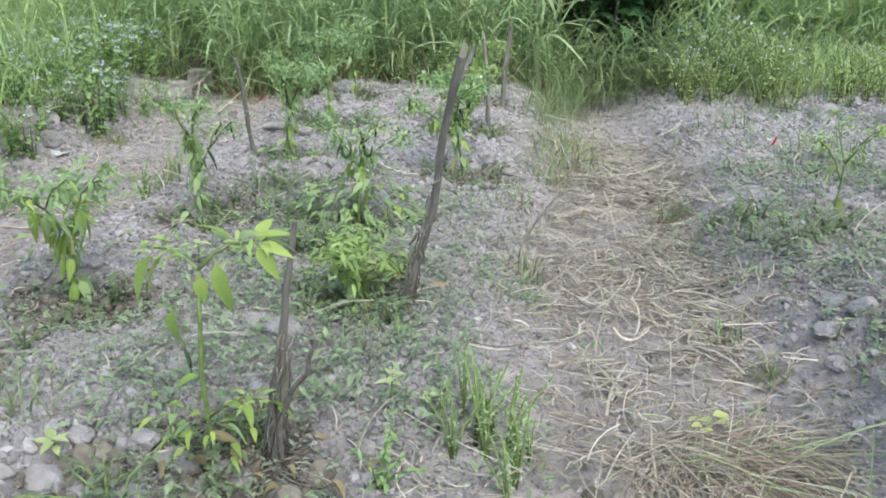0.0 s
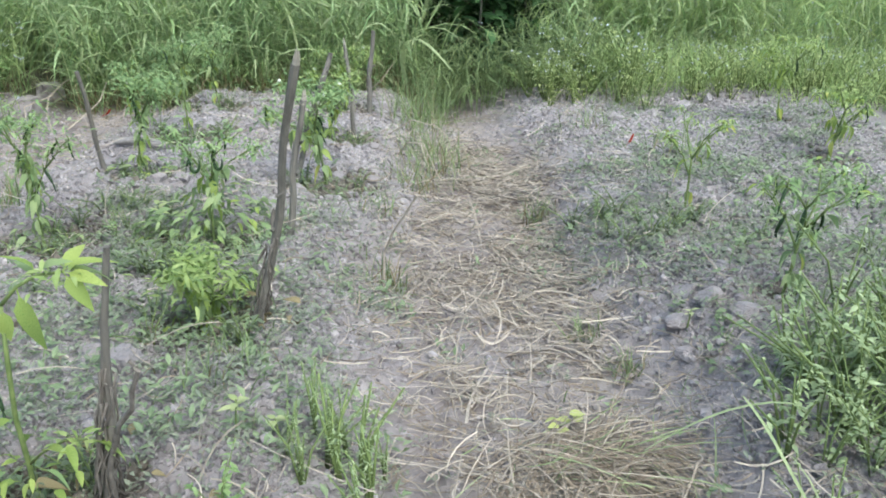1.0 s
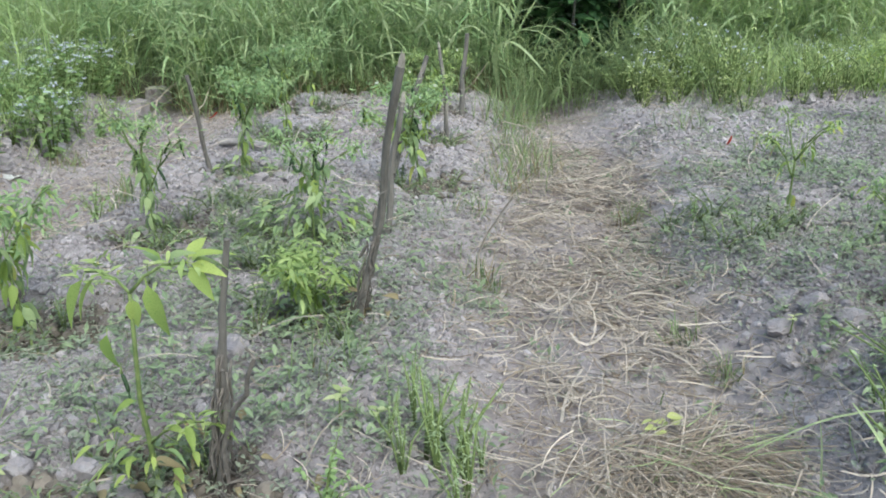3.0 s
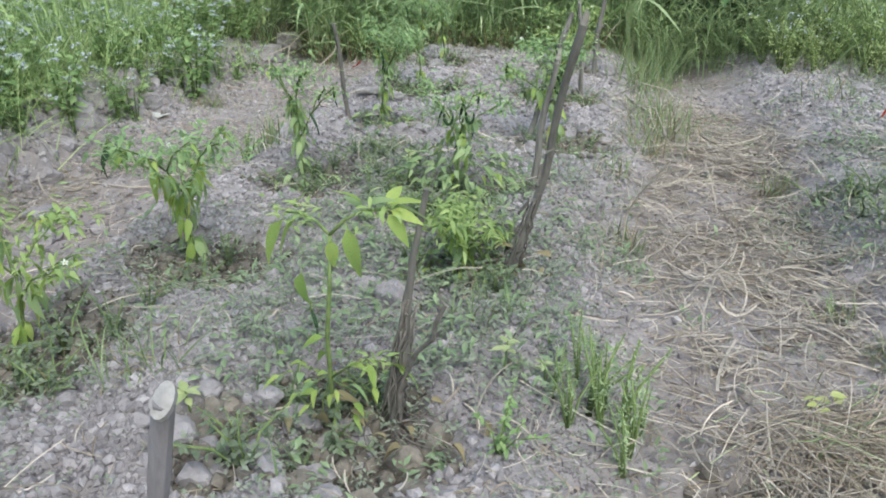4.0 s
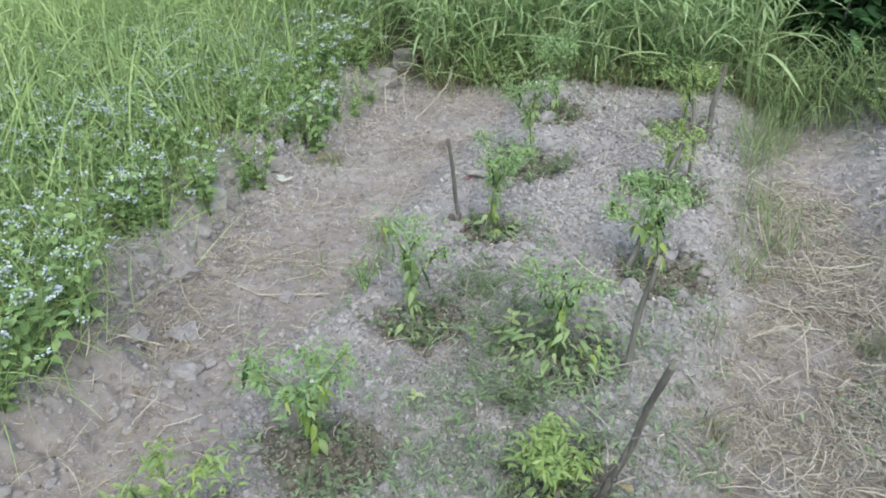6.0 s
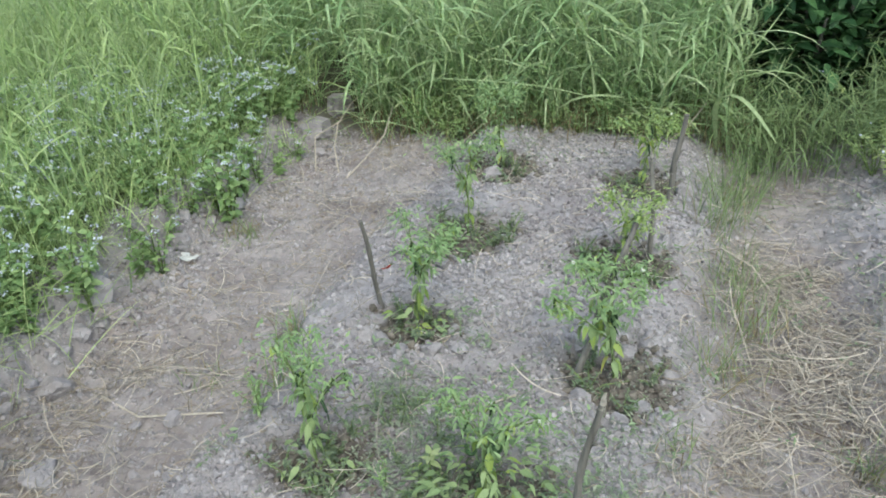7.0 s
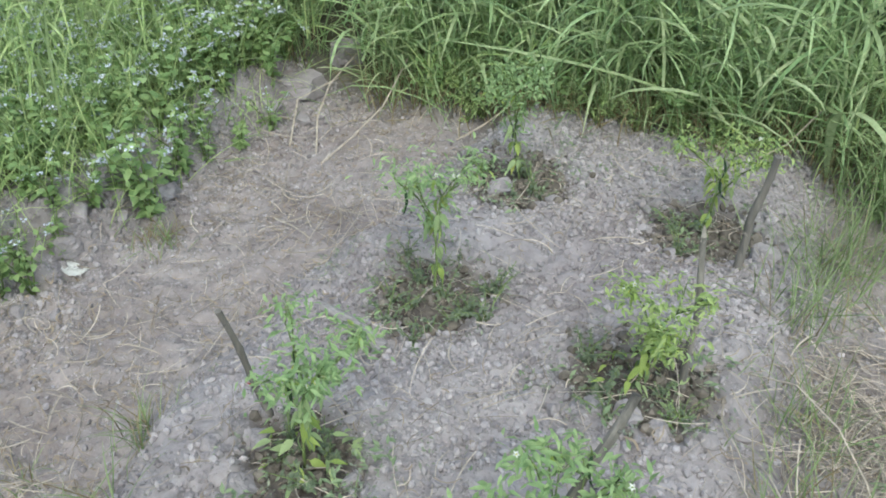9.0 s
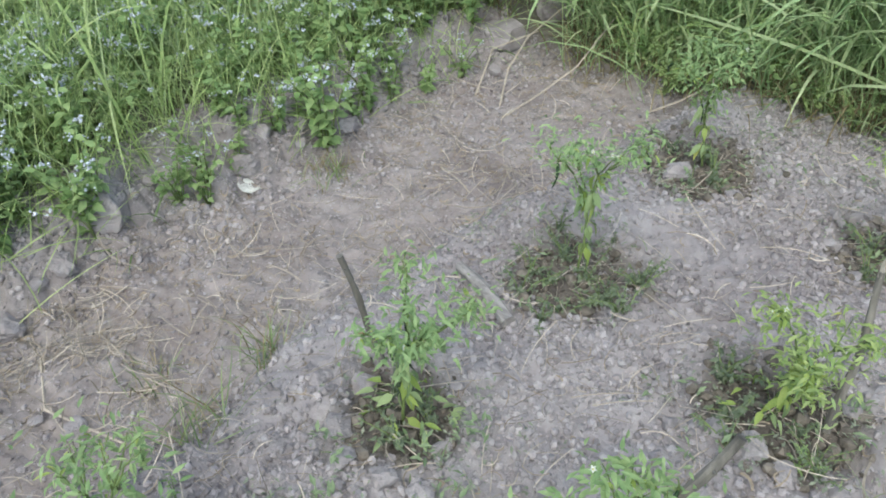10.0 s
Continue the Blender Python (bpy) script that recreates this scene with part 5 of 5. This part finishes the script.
for x_, y_ in scatter(170, (2.25, 2.2), (4.2, 5.0), lambda x, y: 0.6 * smooth(2.2, 2.7, x + 0.3 * (y - 3.5))):
    plant_weed("white_flowered_weed", BRIGHT[int(rng.integers(4))], x_, y_, rng.uniform(0.5, 0.9), "branching green weed with tiny white flowers", "weed", "white-flowered weeds")
for x_, y_ in scatter(60, (1.0, 3.75), (2.6, 4.4), lambda x, y: smooth(3.8, 4.15, y - 0.1 * (x - 1))):
    plant_weed("white_flowered_weed", BRIGHT[int(rng.integers(4))], x_, y_, rng.uniform(0.5, 0.85), "branching green weed with tiny white flowers", "weed", "white-flowered weeds")


def seedling(x, y, h, leaf, n, label):
    """A small pale plant: a thin stem with a rosette of broad leaves on top."""
    e = empty("seedling", x, y)
    r = random.Random(int(1000 * y))
    top = Vector((r.uniform(-0.01, 0.01), r.uniform(-0.01, 0.01), h))
    link("stem", Pieces().add(*tube([(0, 0, -0.01), top * 0.5, top], [0.0022, 0.0018, 0.0014], 5)).mesh("stem", True), STEM, e)
    for k in range(n):
        a = k * 2.4 + r.uniform(-0.3, 0.3)
        ob = link("leaf", SEED_LEAF, None, e)
        fr = frames(np.array([(math.cos(a), math.sin(a), r.uniform(0.0, 0.6))]))[0]
        ob.matrix_basis = Matrix.Translation(top * (1 - 0.05 * k)) @ Matrix(fr.tolist()).to_4x4() @ Matrix.Scale(leaf * r.uniform(0.7, 1.1), 4)
    return tagged(e, label, "seedling", "pale seedlings")


SEED_LEAF = np_mesh("leaf", *leaf_shape(5, 0.5, 0.2, 0.15), True)
SEED_LEAF.materials.append(leaf_material("pale_yellow_leaf", (0.44, 0.50, 0.24), (0.60, 0.63, 0.36), 0.6, 0.4, False))
for x_, y_, h_, s_, n_ in ((-0.345, 2.06, 0.11, 0.036, 7), (0.055, 1.035, 0.07, 0.03, 7), (0.13, 1.02, 0.05, 0.022, 5), (-0.10, 1.86, 0.05, 0.02, 5), (-0.52, 1.66, 0.06, 0.03, 5), (-0.43, 0.86, 0.05, 0.034, 6), (0.93, 1.47, 0.05, 0.02, 5)):
    seedling(x_, y_, h_, s_, n_, "small pale yellow-green seedling in the dry soil")


# ---- tall grass round the garden ----
def gap(x, y):
    """The shaded gap in which the shrub stands."""
    return smooth(0.8, 1.2, np.hypot((x - 0.86) / 0.40, np.maximum(y - 5.5, 0) / 0.6))


def wall_density(x, y):
    front = 4.62 + 0.12 * fbm(x * 3, y * 3, 171) - 0.25 * smooth(0.35, 0.7, x)
    front = front + 0.5 * smooth(1.0, 1.4, x)
    return smooth(front - 0.1, front + 0.15, y) * gap(x, y) * notch(x, y)


def tall_grass(name, label, mat, n, lo, hi, density, length, width, lean=0.28, bend=(0.5, 1.8), lift=0.0):
    xy = scatter(n, lo, hi, lambda x, y: density(x, y) * notch(x, y))
    cl = np.round(xy / 0.16) * 0.16 + rng.normal(0, 0.035, xy.shape)
    xy = np.where(rng.random((len(xy), 1)) < 0.6, cl, xy)
    z = height(xy[:, 0], xy[:, 1], False)
    if lift:
        z = z + rng.uniform(0.05, lift, len(xy))
    return tagged(link(name, blades(len(xy), xy, length, width, lean, bend, z=z).mesh(name), mat), label, "grass", kind="stuff")


tall_grass("tall_grass", "tall green grass with arching blades behind the beds", GRASS, 2600, (-4.5, 4.4), (4.5, 8.0), wall_density, 1.0, 0.013, 0.35, (0.6, 2.2))
tall_grass("pale_tall_grass", "paler broad grass blades among the tall grass", GRASS_PALE, 1800, (-4.0, 4.5), (4.0, 6.2), wall_density, 0.55, 0.013, 0.8, (0.3, 1.6), 0.6)
tall_grass("grass_stalks", "thin pale stalks standing in the tall grass", GRASS_PALE, 900, (-4.0, 4.5), (4.0, 6.5), wall_density, 1.1, 0.006, 0.25, (0.2, 0.8))
tall_grass("brown_grass", "dead brown blades at the foot of the grass", GRASS_DRY, 7500, (-2.0, 4.3), (2.5, 5.4), lambda x, y: wall_density(x, y + 0.06), 0.28, 0.006, 0.6)
tall_grass("bank_grass", "tall light green grass behind the flowering bank", GRASS_LIME, 15000, (-7.0, -0.5), (-2.0, 8.0), lambda x, y: np.clip(smooth(-2.6, -3.5, x) + 0.3 + smooth(4.2, 5, y), 0, 1), 0.85, 0.011, 0.35, (0.5, 2.0))
tall_grass("pale_bank_grass", "pale thin grass stalks among the flowers", GRASS_PALE, 5000, (-5.0, 1.5), (-2.0, 6.0), lambda x, y: np.full_like(x, 0.6), 0.6, 0.006, 0.5)
tall_grass("light_bank_grass", "light yellowish grass growing through the weeds of the bank", GRASS_PALE, 5500, (-4.6, 2.6), (-2.0, 6.2), lambda x, y: 0.16 + 0.84 * smooth(3.6, 5.2, y - 0.8 * (x + 2.2)), 0.7, 0.007, 0.4, (0.4, 1.6))
tall_grass("short_grass", "short green grass under the weeds", GRASS, 7000, (-2.2, 4.4), (4.0, 5.4), wall_density, 0.38, 0.007, 0.6)
# lime and pale blades on this verge also paint in the hazy glare
tall_grass("verge_grass", "green grass at the edge of the weedy bed", GRASS_LIME, 9000, (0.9, 3.9), (5.0, 6.0), lambda x, y: smooth(4.0, 4.35, y - 0.12 * (x - 1)) * gap(x, y) * smooth(1.15, 1.5, x), 0.42, 0.007, 0.55, (0.6, 2.0))
tall_grass("pale_verge_grass", "pale green grass along the weedy bed", GRASS_PALE, 6000, (0.95, 4.0), (5.0, 6.5), lambda x, y: smooth(4.1, 4.5, y - 0.12 * (x - 1)) * gap(x, y) * smooth(1.15, 1.5, x), 0.5, 0.009, 0.6, (0.6, 2.0))
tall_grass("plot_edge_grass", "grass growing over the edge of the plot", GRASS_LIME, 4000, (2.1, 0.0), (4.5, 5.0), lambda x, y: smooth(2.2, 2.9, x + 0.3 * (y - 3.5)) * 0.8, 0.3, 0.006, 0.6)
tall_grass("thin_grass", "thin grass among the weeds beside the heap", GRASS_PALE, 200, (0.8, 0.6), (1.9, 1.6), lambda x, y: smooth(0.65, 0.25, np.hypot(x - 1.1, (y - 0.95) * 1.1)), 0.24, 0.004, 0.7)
tall_grass("bank_edge_grass", "ragged grass hanging over the edge of the bank", GRASS_LIME, 6500, (-2.9, 1.2), (-1.6, 4.7), lambda x, y: np.clip(bank_density(x, y), 0, 1), 0.46, 0.005, 0.55, (0.6, 2.0))
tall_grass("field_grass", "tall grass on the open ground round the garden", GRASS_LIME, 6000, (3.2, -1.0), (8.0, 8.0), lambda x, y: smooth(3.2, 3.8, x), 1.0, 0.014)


def culm(seed, h, leaves, length, width):
    """A grass stalk with long leaves that spread from it on two sides and bend over."""
    r = random.Random(seed)
    out, a = Pieces(), r.uniform(0, 6.28)
    sway = r.uniform(0.05, 0.28)
    way = Vector((math.cos(a), math.sin(a), 0))
    at = lambda t: way * (sway * h * t * t) + Vector((0, 0, h * t * (1 - 0.12 * t)))
    out.add(*tube([at(t) for t in (0, 0.35, 0.7, 1)], [0.0028, 0.0024, 0.0018, 0.001], 3))
    side = r.uniform(0, 6.28)
    for k in range(leaves):
        t = 0.16 + 0.84 * (k + r.random() * 0.6) / leaves
        b = side + math.pi * k + r.uniform(-0.7, 0.7)
        el = r.uniform(0.25, 1.1) + 0.25 * (t > 0.9)
        L, bend = length * r.uniform(0.6, 1.15), r.uniform(0.5, 2.2)
        d = np.array([[math.cos(b) * math.cos(el), math.sin(b) * math.cos(el), math.sin(el)]])
        m = scaled(frames(d, np.array([r.uniform(-0.5, 0.5)])), np.array([width * r.uniform(0.7, 1.2)]), np.array([L]), np.array([L]))
        out.add(*merge(*blade_shape(5, bend), m, np.array([tuple(at(t))])))
    return np.concatenate(out.v), np.concatenate(out.f)


def grass_culms(name, label, mat, n, lo, hi, density, h=0.85, leaves=8, length=0.3, width=0.013, low=0.55, seed=0):
    xy = scatter(n, lo, hi, lambda x, y: density(x, y) * notch(x, y))
    pick, out = rng.integers(0, 7, len(xy)), Pieces()
    a, sc = rng.uniform(0, 6.28, len(xy)), rng.uniform(low, 1.15, len(xy))
    tx, ty = rng.normal(0, 0.16, len(xy)), rng.normal(-0.12, 0.18, len(xy))
    c, q, o = np.cos(a), np.sin(a), np.zeros(len(xy))
    m = np.stack([np.stack([c, -q, tx], 1), np.stack([q, c, ty], 1), np.stack([o, o, o + 1], 1)], 1) * sc[:, None, None]
    pos = np.column_stack([xy, height(xy[:, 0], xy[:, 1], False) - 0.02])
    for k in range(7):
        s = pick == k
        if s.any():
            out.add(*merge(*culm(seed + k, h, leaves, length, width), m[s], pos[s]))
    return tagged(link(name, out.mesh(name), mat), label, "grass", kind="stuff")


grass_culms("leafy_grass", "leafy green grass stalks standing behind the beds", GRASS, 620, (-2.3, 4.5), (2.4, 5.7), wall_density, 0.85, 6, 0.38, 0.016, seed=400)
grass_culms("broad_leafy_grass", "light green grass stalks with broad drooping leaves", GRASS_PALE, 420, (-2.3, 4.5), (2.4, 5.6), wall_density, 0.8, 6, 0.38, 0.02, seed=420)
grass_culms("far_leafy_grass", "leafy green grass stalks farther behind the garden", GRASS, 1100, (-5.0, 5.4), (5.0, 8.0), wall_density, 1.0, 8, 0.34, 0.015, 0.7, seed=440)
grass_culms("bank_leafy_grass", "light green leafy grass rising out of the flowering bank", GRASS_LIME, 1500, (-5.0, 2.2), (-2.15, 6.0), lambda x, y: 0.25 + 0.75 * smooth(3.4, 5.0, y - 0.6 * (x + 2.2)), 0.62, 7, 0.28, 0.011, 0.45, seed=460)
# dull blades here carry the shade near the shrub in their colour
grass_culms("sprawling_grass", "low sprawling grass with starry leaves by the weedy bed", GRASS_DULL_DUSK, 330, (0.4, 4.3), (1.7, 5.1), lambda x, y: smooth(4.3, 4.5, y - 0.1 * (x - 1)) * smooth(1.7, 1.3, x), 0.40, 7, 0.24, 0.008, 0.5, seed=480)
# light grass whose yellow tint partly stands in for glare at the far right
grass_culms("far_light_grass", "light yellowish grass behind the weedy bed", GRASS_LIME, 800, (1.1, 4.9), (5.5, 7.5), lambda x, y: np.full_like(x, 0.9), 0.75, 8, 0.3, 0.012, 0.6, seed=500)


def grass_fans(n, lo, hi, rise, length, width, mat, label):
    """Spreading crowns of grass leaves on their stalks."""
    c = scatter(n, lo, hi, wall_density)
    top = rng.uniform(0.08, rise, len(c)) * smooth(4.3, 5.1, c[:, 1]) + 0.05
    k = np.repeat(np.arange(len(c)), rng.integers(7, 14, len(c)))
    xy = c[k] + rng.normal(0, 0.012, (len(k), 2))
    z = height(xy[:, 0], xy[:, 1], False) + top[k] + rng.normal(0, 0.03, len(k))
    ob = link("grass_crowns", blades(len(k), xy, length, width, 1.0, (0.3, 1.5), z=z).mesh("grass_crowns"), mat)
    return tagged(ob, label, "grass", kind="stuff")


grass_fans(170, (-2.4, 4.4), (3.6, 5.4), 0.75, 0.34, 0.011, GRASS_LIME, "spreading light green crowns of grass leaves")
grass_fans(150, (-2.4, 4.4), (3.6, 5.4), 0.7, 0.36, 0.014, GRASS_PALE, "spreading pale crowns of broad grass leaves")
grass_fans(110, (-2.4, 4.5), (3.6, 5.6), 0.8, 0.34, 0.013, GRASS, "spreading green crowns of grass leaves")


def rough_density(x, y):
    """Open rough grass beyond the plot, with bare places in it."""
    inside = smooth(-2.0, -1.7, x) * smooth(2.9, 2.5, x) * smooth(-0.75, -0.45, y) * smooth(4.9, 4.6, y)
    return (1 - inside) * np.clip(0.6 + 1.4 * fbm(x * 0.7, y * 0.7, 191, 4), 0, 1) * smooth(-5.0, -2.5, y)


tall_grass("rough_grass", "short rough grass on the open ground round the plot", GRASS_DULL_DUSK, 34000, (-5.5, -4.5), (6.5, 5.5), rough_density, 0.2, 0.009, 0.7, (0.6, 2.0))


def long_blade(pts, width, label):
    """A long reed blade arching out of the grass."""
    p = np.array(pts, float)
    t = np.linspace(0, 1, 12)
    q = np.stack([np.interp(t, np.linspace(0, 1, len(p)), p[:, k]) for k in range(3)], 1)
    k = np.array([0.25, 0.5, 0.25])
    for _ in range(3):
        q[1:-1] = k[0] * q[:-2] + k[1] * q[1:-1] + k[2] * q[2:]
    w = width * np.sin(np.pi * np.clip(t * 0.95 + 0.05, 0, 1)) ** 0.5 + 0.001
    fr = frames(np.gradient(q, axis=0))
    s, n = fr[:, :, 0], fr[:, :, 2]
    v = np.stack([q - s * w[:, None] + n * w[:, None] * 0.4, q, q + s * w[:, None] + n * w[:, None] * 0.4], 1).reshape(-1, 3)
    f = []
    for i in range(11):
        a = 3 * i
        f += [(a, a + 1, a + 4, a + 3), (a + 1, a + 2, a + 5, a + 4)]
    tagged(link("reed_blade", np_mesh("reed_blade", v - q[0], np.array(f), True), GRASS_PALE), label, "reed blade", "reed blades").location = q[0]


long_blade([(0.15, 4.75, 0.02), (-0.1, 4.62, 0.24), (-0.45, 4.5, 0.36), (-0.8, 4.45, 0.39), (-1.1, 4.46, 0.385)], 0.011, "long pale reed blade arching flat over the back of the bed")
long_blade([(-0.5, 4.95, 0.05), (-0.75, 4.92, 0.30), (-1.0, 4.9, 0.5), (-1.3, 4.9, 0.62)], 0.010, "long pale reed blade leaning out of the grass")
long_blade([(0.35, 4.6, 0.05), (0.30, 4.5, 0.35), (0.42, 4.35, 0.42), (0.58, 4.2, 0.25)], 0.014, "broad green reed blade bent over beside the path")
long_blade([(0.62, 4.55, 0.02), (0.66, 4.4, 0.14), (0.70, 4.33, 0.16)], 0.012, "broad pale reed blade beside the path")


long_blade([(0.90, 0.775, 0.07), (0.868, 0.837, 0.13), (0.84, 0.89, 0.19), (0.82, 0.93, 0.215)], 0.002, "long pale grass blade bent over beside the path")
long_blade([(1.0, 0.95, 0.10), (0.93, 0.93, 0.20), (0.85, 0.925, 0.21), (0.76, 0.925, 0.185), (0.68, 0.925, 0.13)], 0.0015, "long pale grass blade bent over beside the path")


def shrub(x, y):
    """A dark leafy shrub standing at the end of the path."""
    e = empty("shrub", x, y)
    st, P, D, S = Pieces(), [], [], []
    r = random.Random(5)
    for k in range(11):
        a = r.uniform(0, 6.28)
        top = Vector((math.cos(a) * r.uniform(0.15, 0.5), math.sin(a) * r.uniform(0.15, 0.5), r.uniform(0.45, 1.5)))
        mid = Vector((top.x * 0.4, top.y * 0.4, top.z * 0.55))
        st.add(*tube([(0, 0, -0.05), mid, top], [0.02, 0.013, 0.005], 6))
        for j in range(190):
            t = r.uniform(0.15, 1.05)
            p = mid * (2 * t * (1 - t)) + top * (t * t)
            P.append(p + Vector((r.gauss(0, 0.11), r.gauss(0, 0.11), r.gauss(0, 0.1))))
            b = r.uniform(0, 6.28)
            D.append((math.cos(b), math.sin(b), r.uniform(-0.6, 0.3)))
            S.append(r.uniform(0.06, 0.13))
    S = np.array(S)
    link("stem", welded(st.mesh("stem", True)), BARK, e)
    link("foliage", Pieces().add(*merge(*leaf_shape(5, 0.5, 0.25, 0.12), scaled(frames(np.array(D), rng.normal(0, 0.3, len(S))), S, S, S), np.array(P))).mesh("foliage", True), DARKLEAF, e)
    tagged(e, "dark green leafy shrub behind the end of the path", "shrub")


shrub(0.82, 5.45)
shrub(1.15, 5.8)
shrub(0.58, 5.85)


def fallen_chilli():
    ob = link("fallen_chilli", RED_FRUIT, None)
    ob.matrix_basis = Matrix.Translation(gpt(1.25, 3.11, 0.055)) @ pose(0, 0, 0, 10, 40, 30) @ Matrix.Scale(0.07, 4)
    tagged(ob, "ripe red chilli pod on the soil", "chilli")


fallen_chilli()
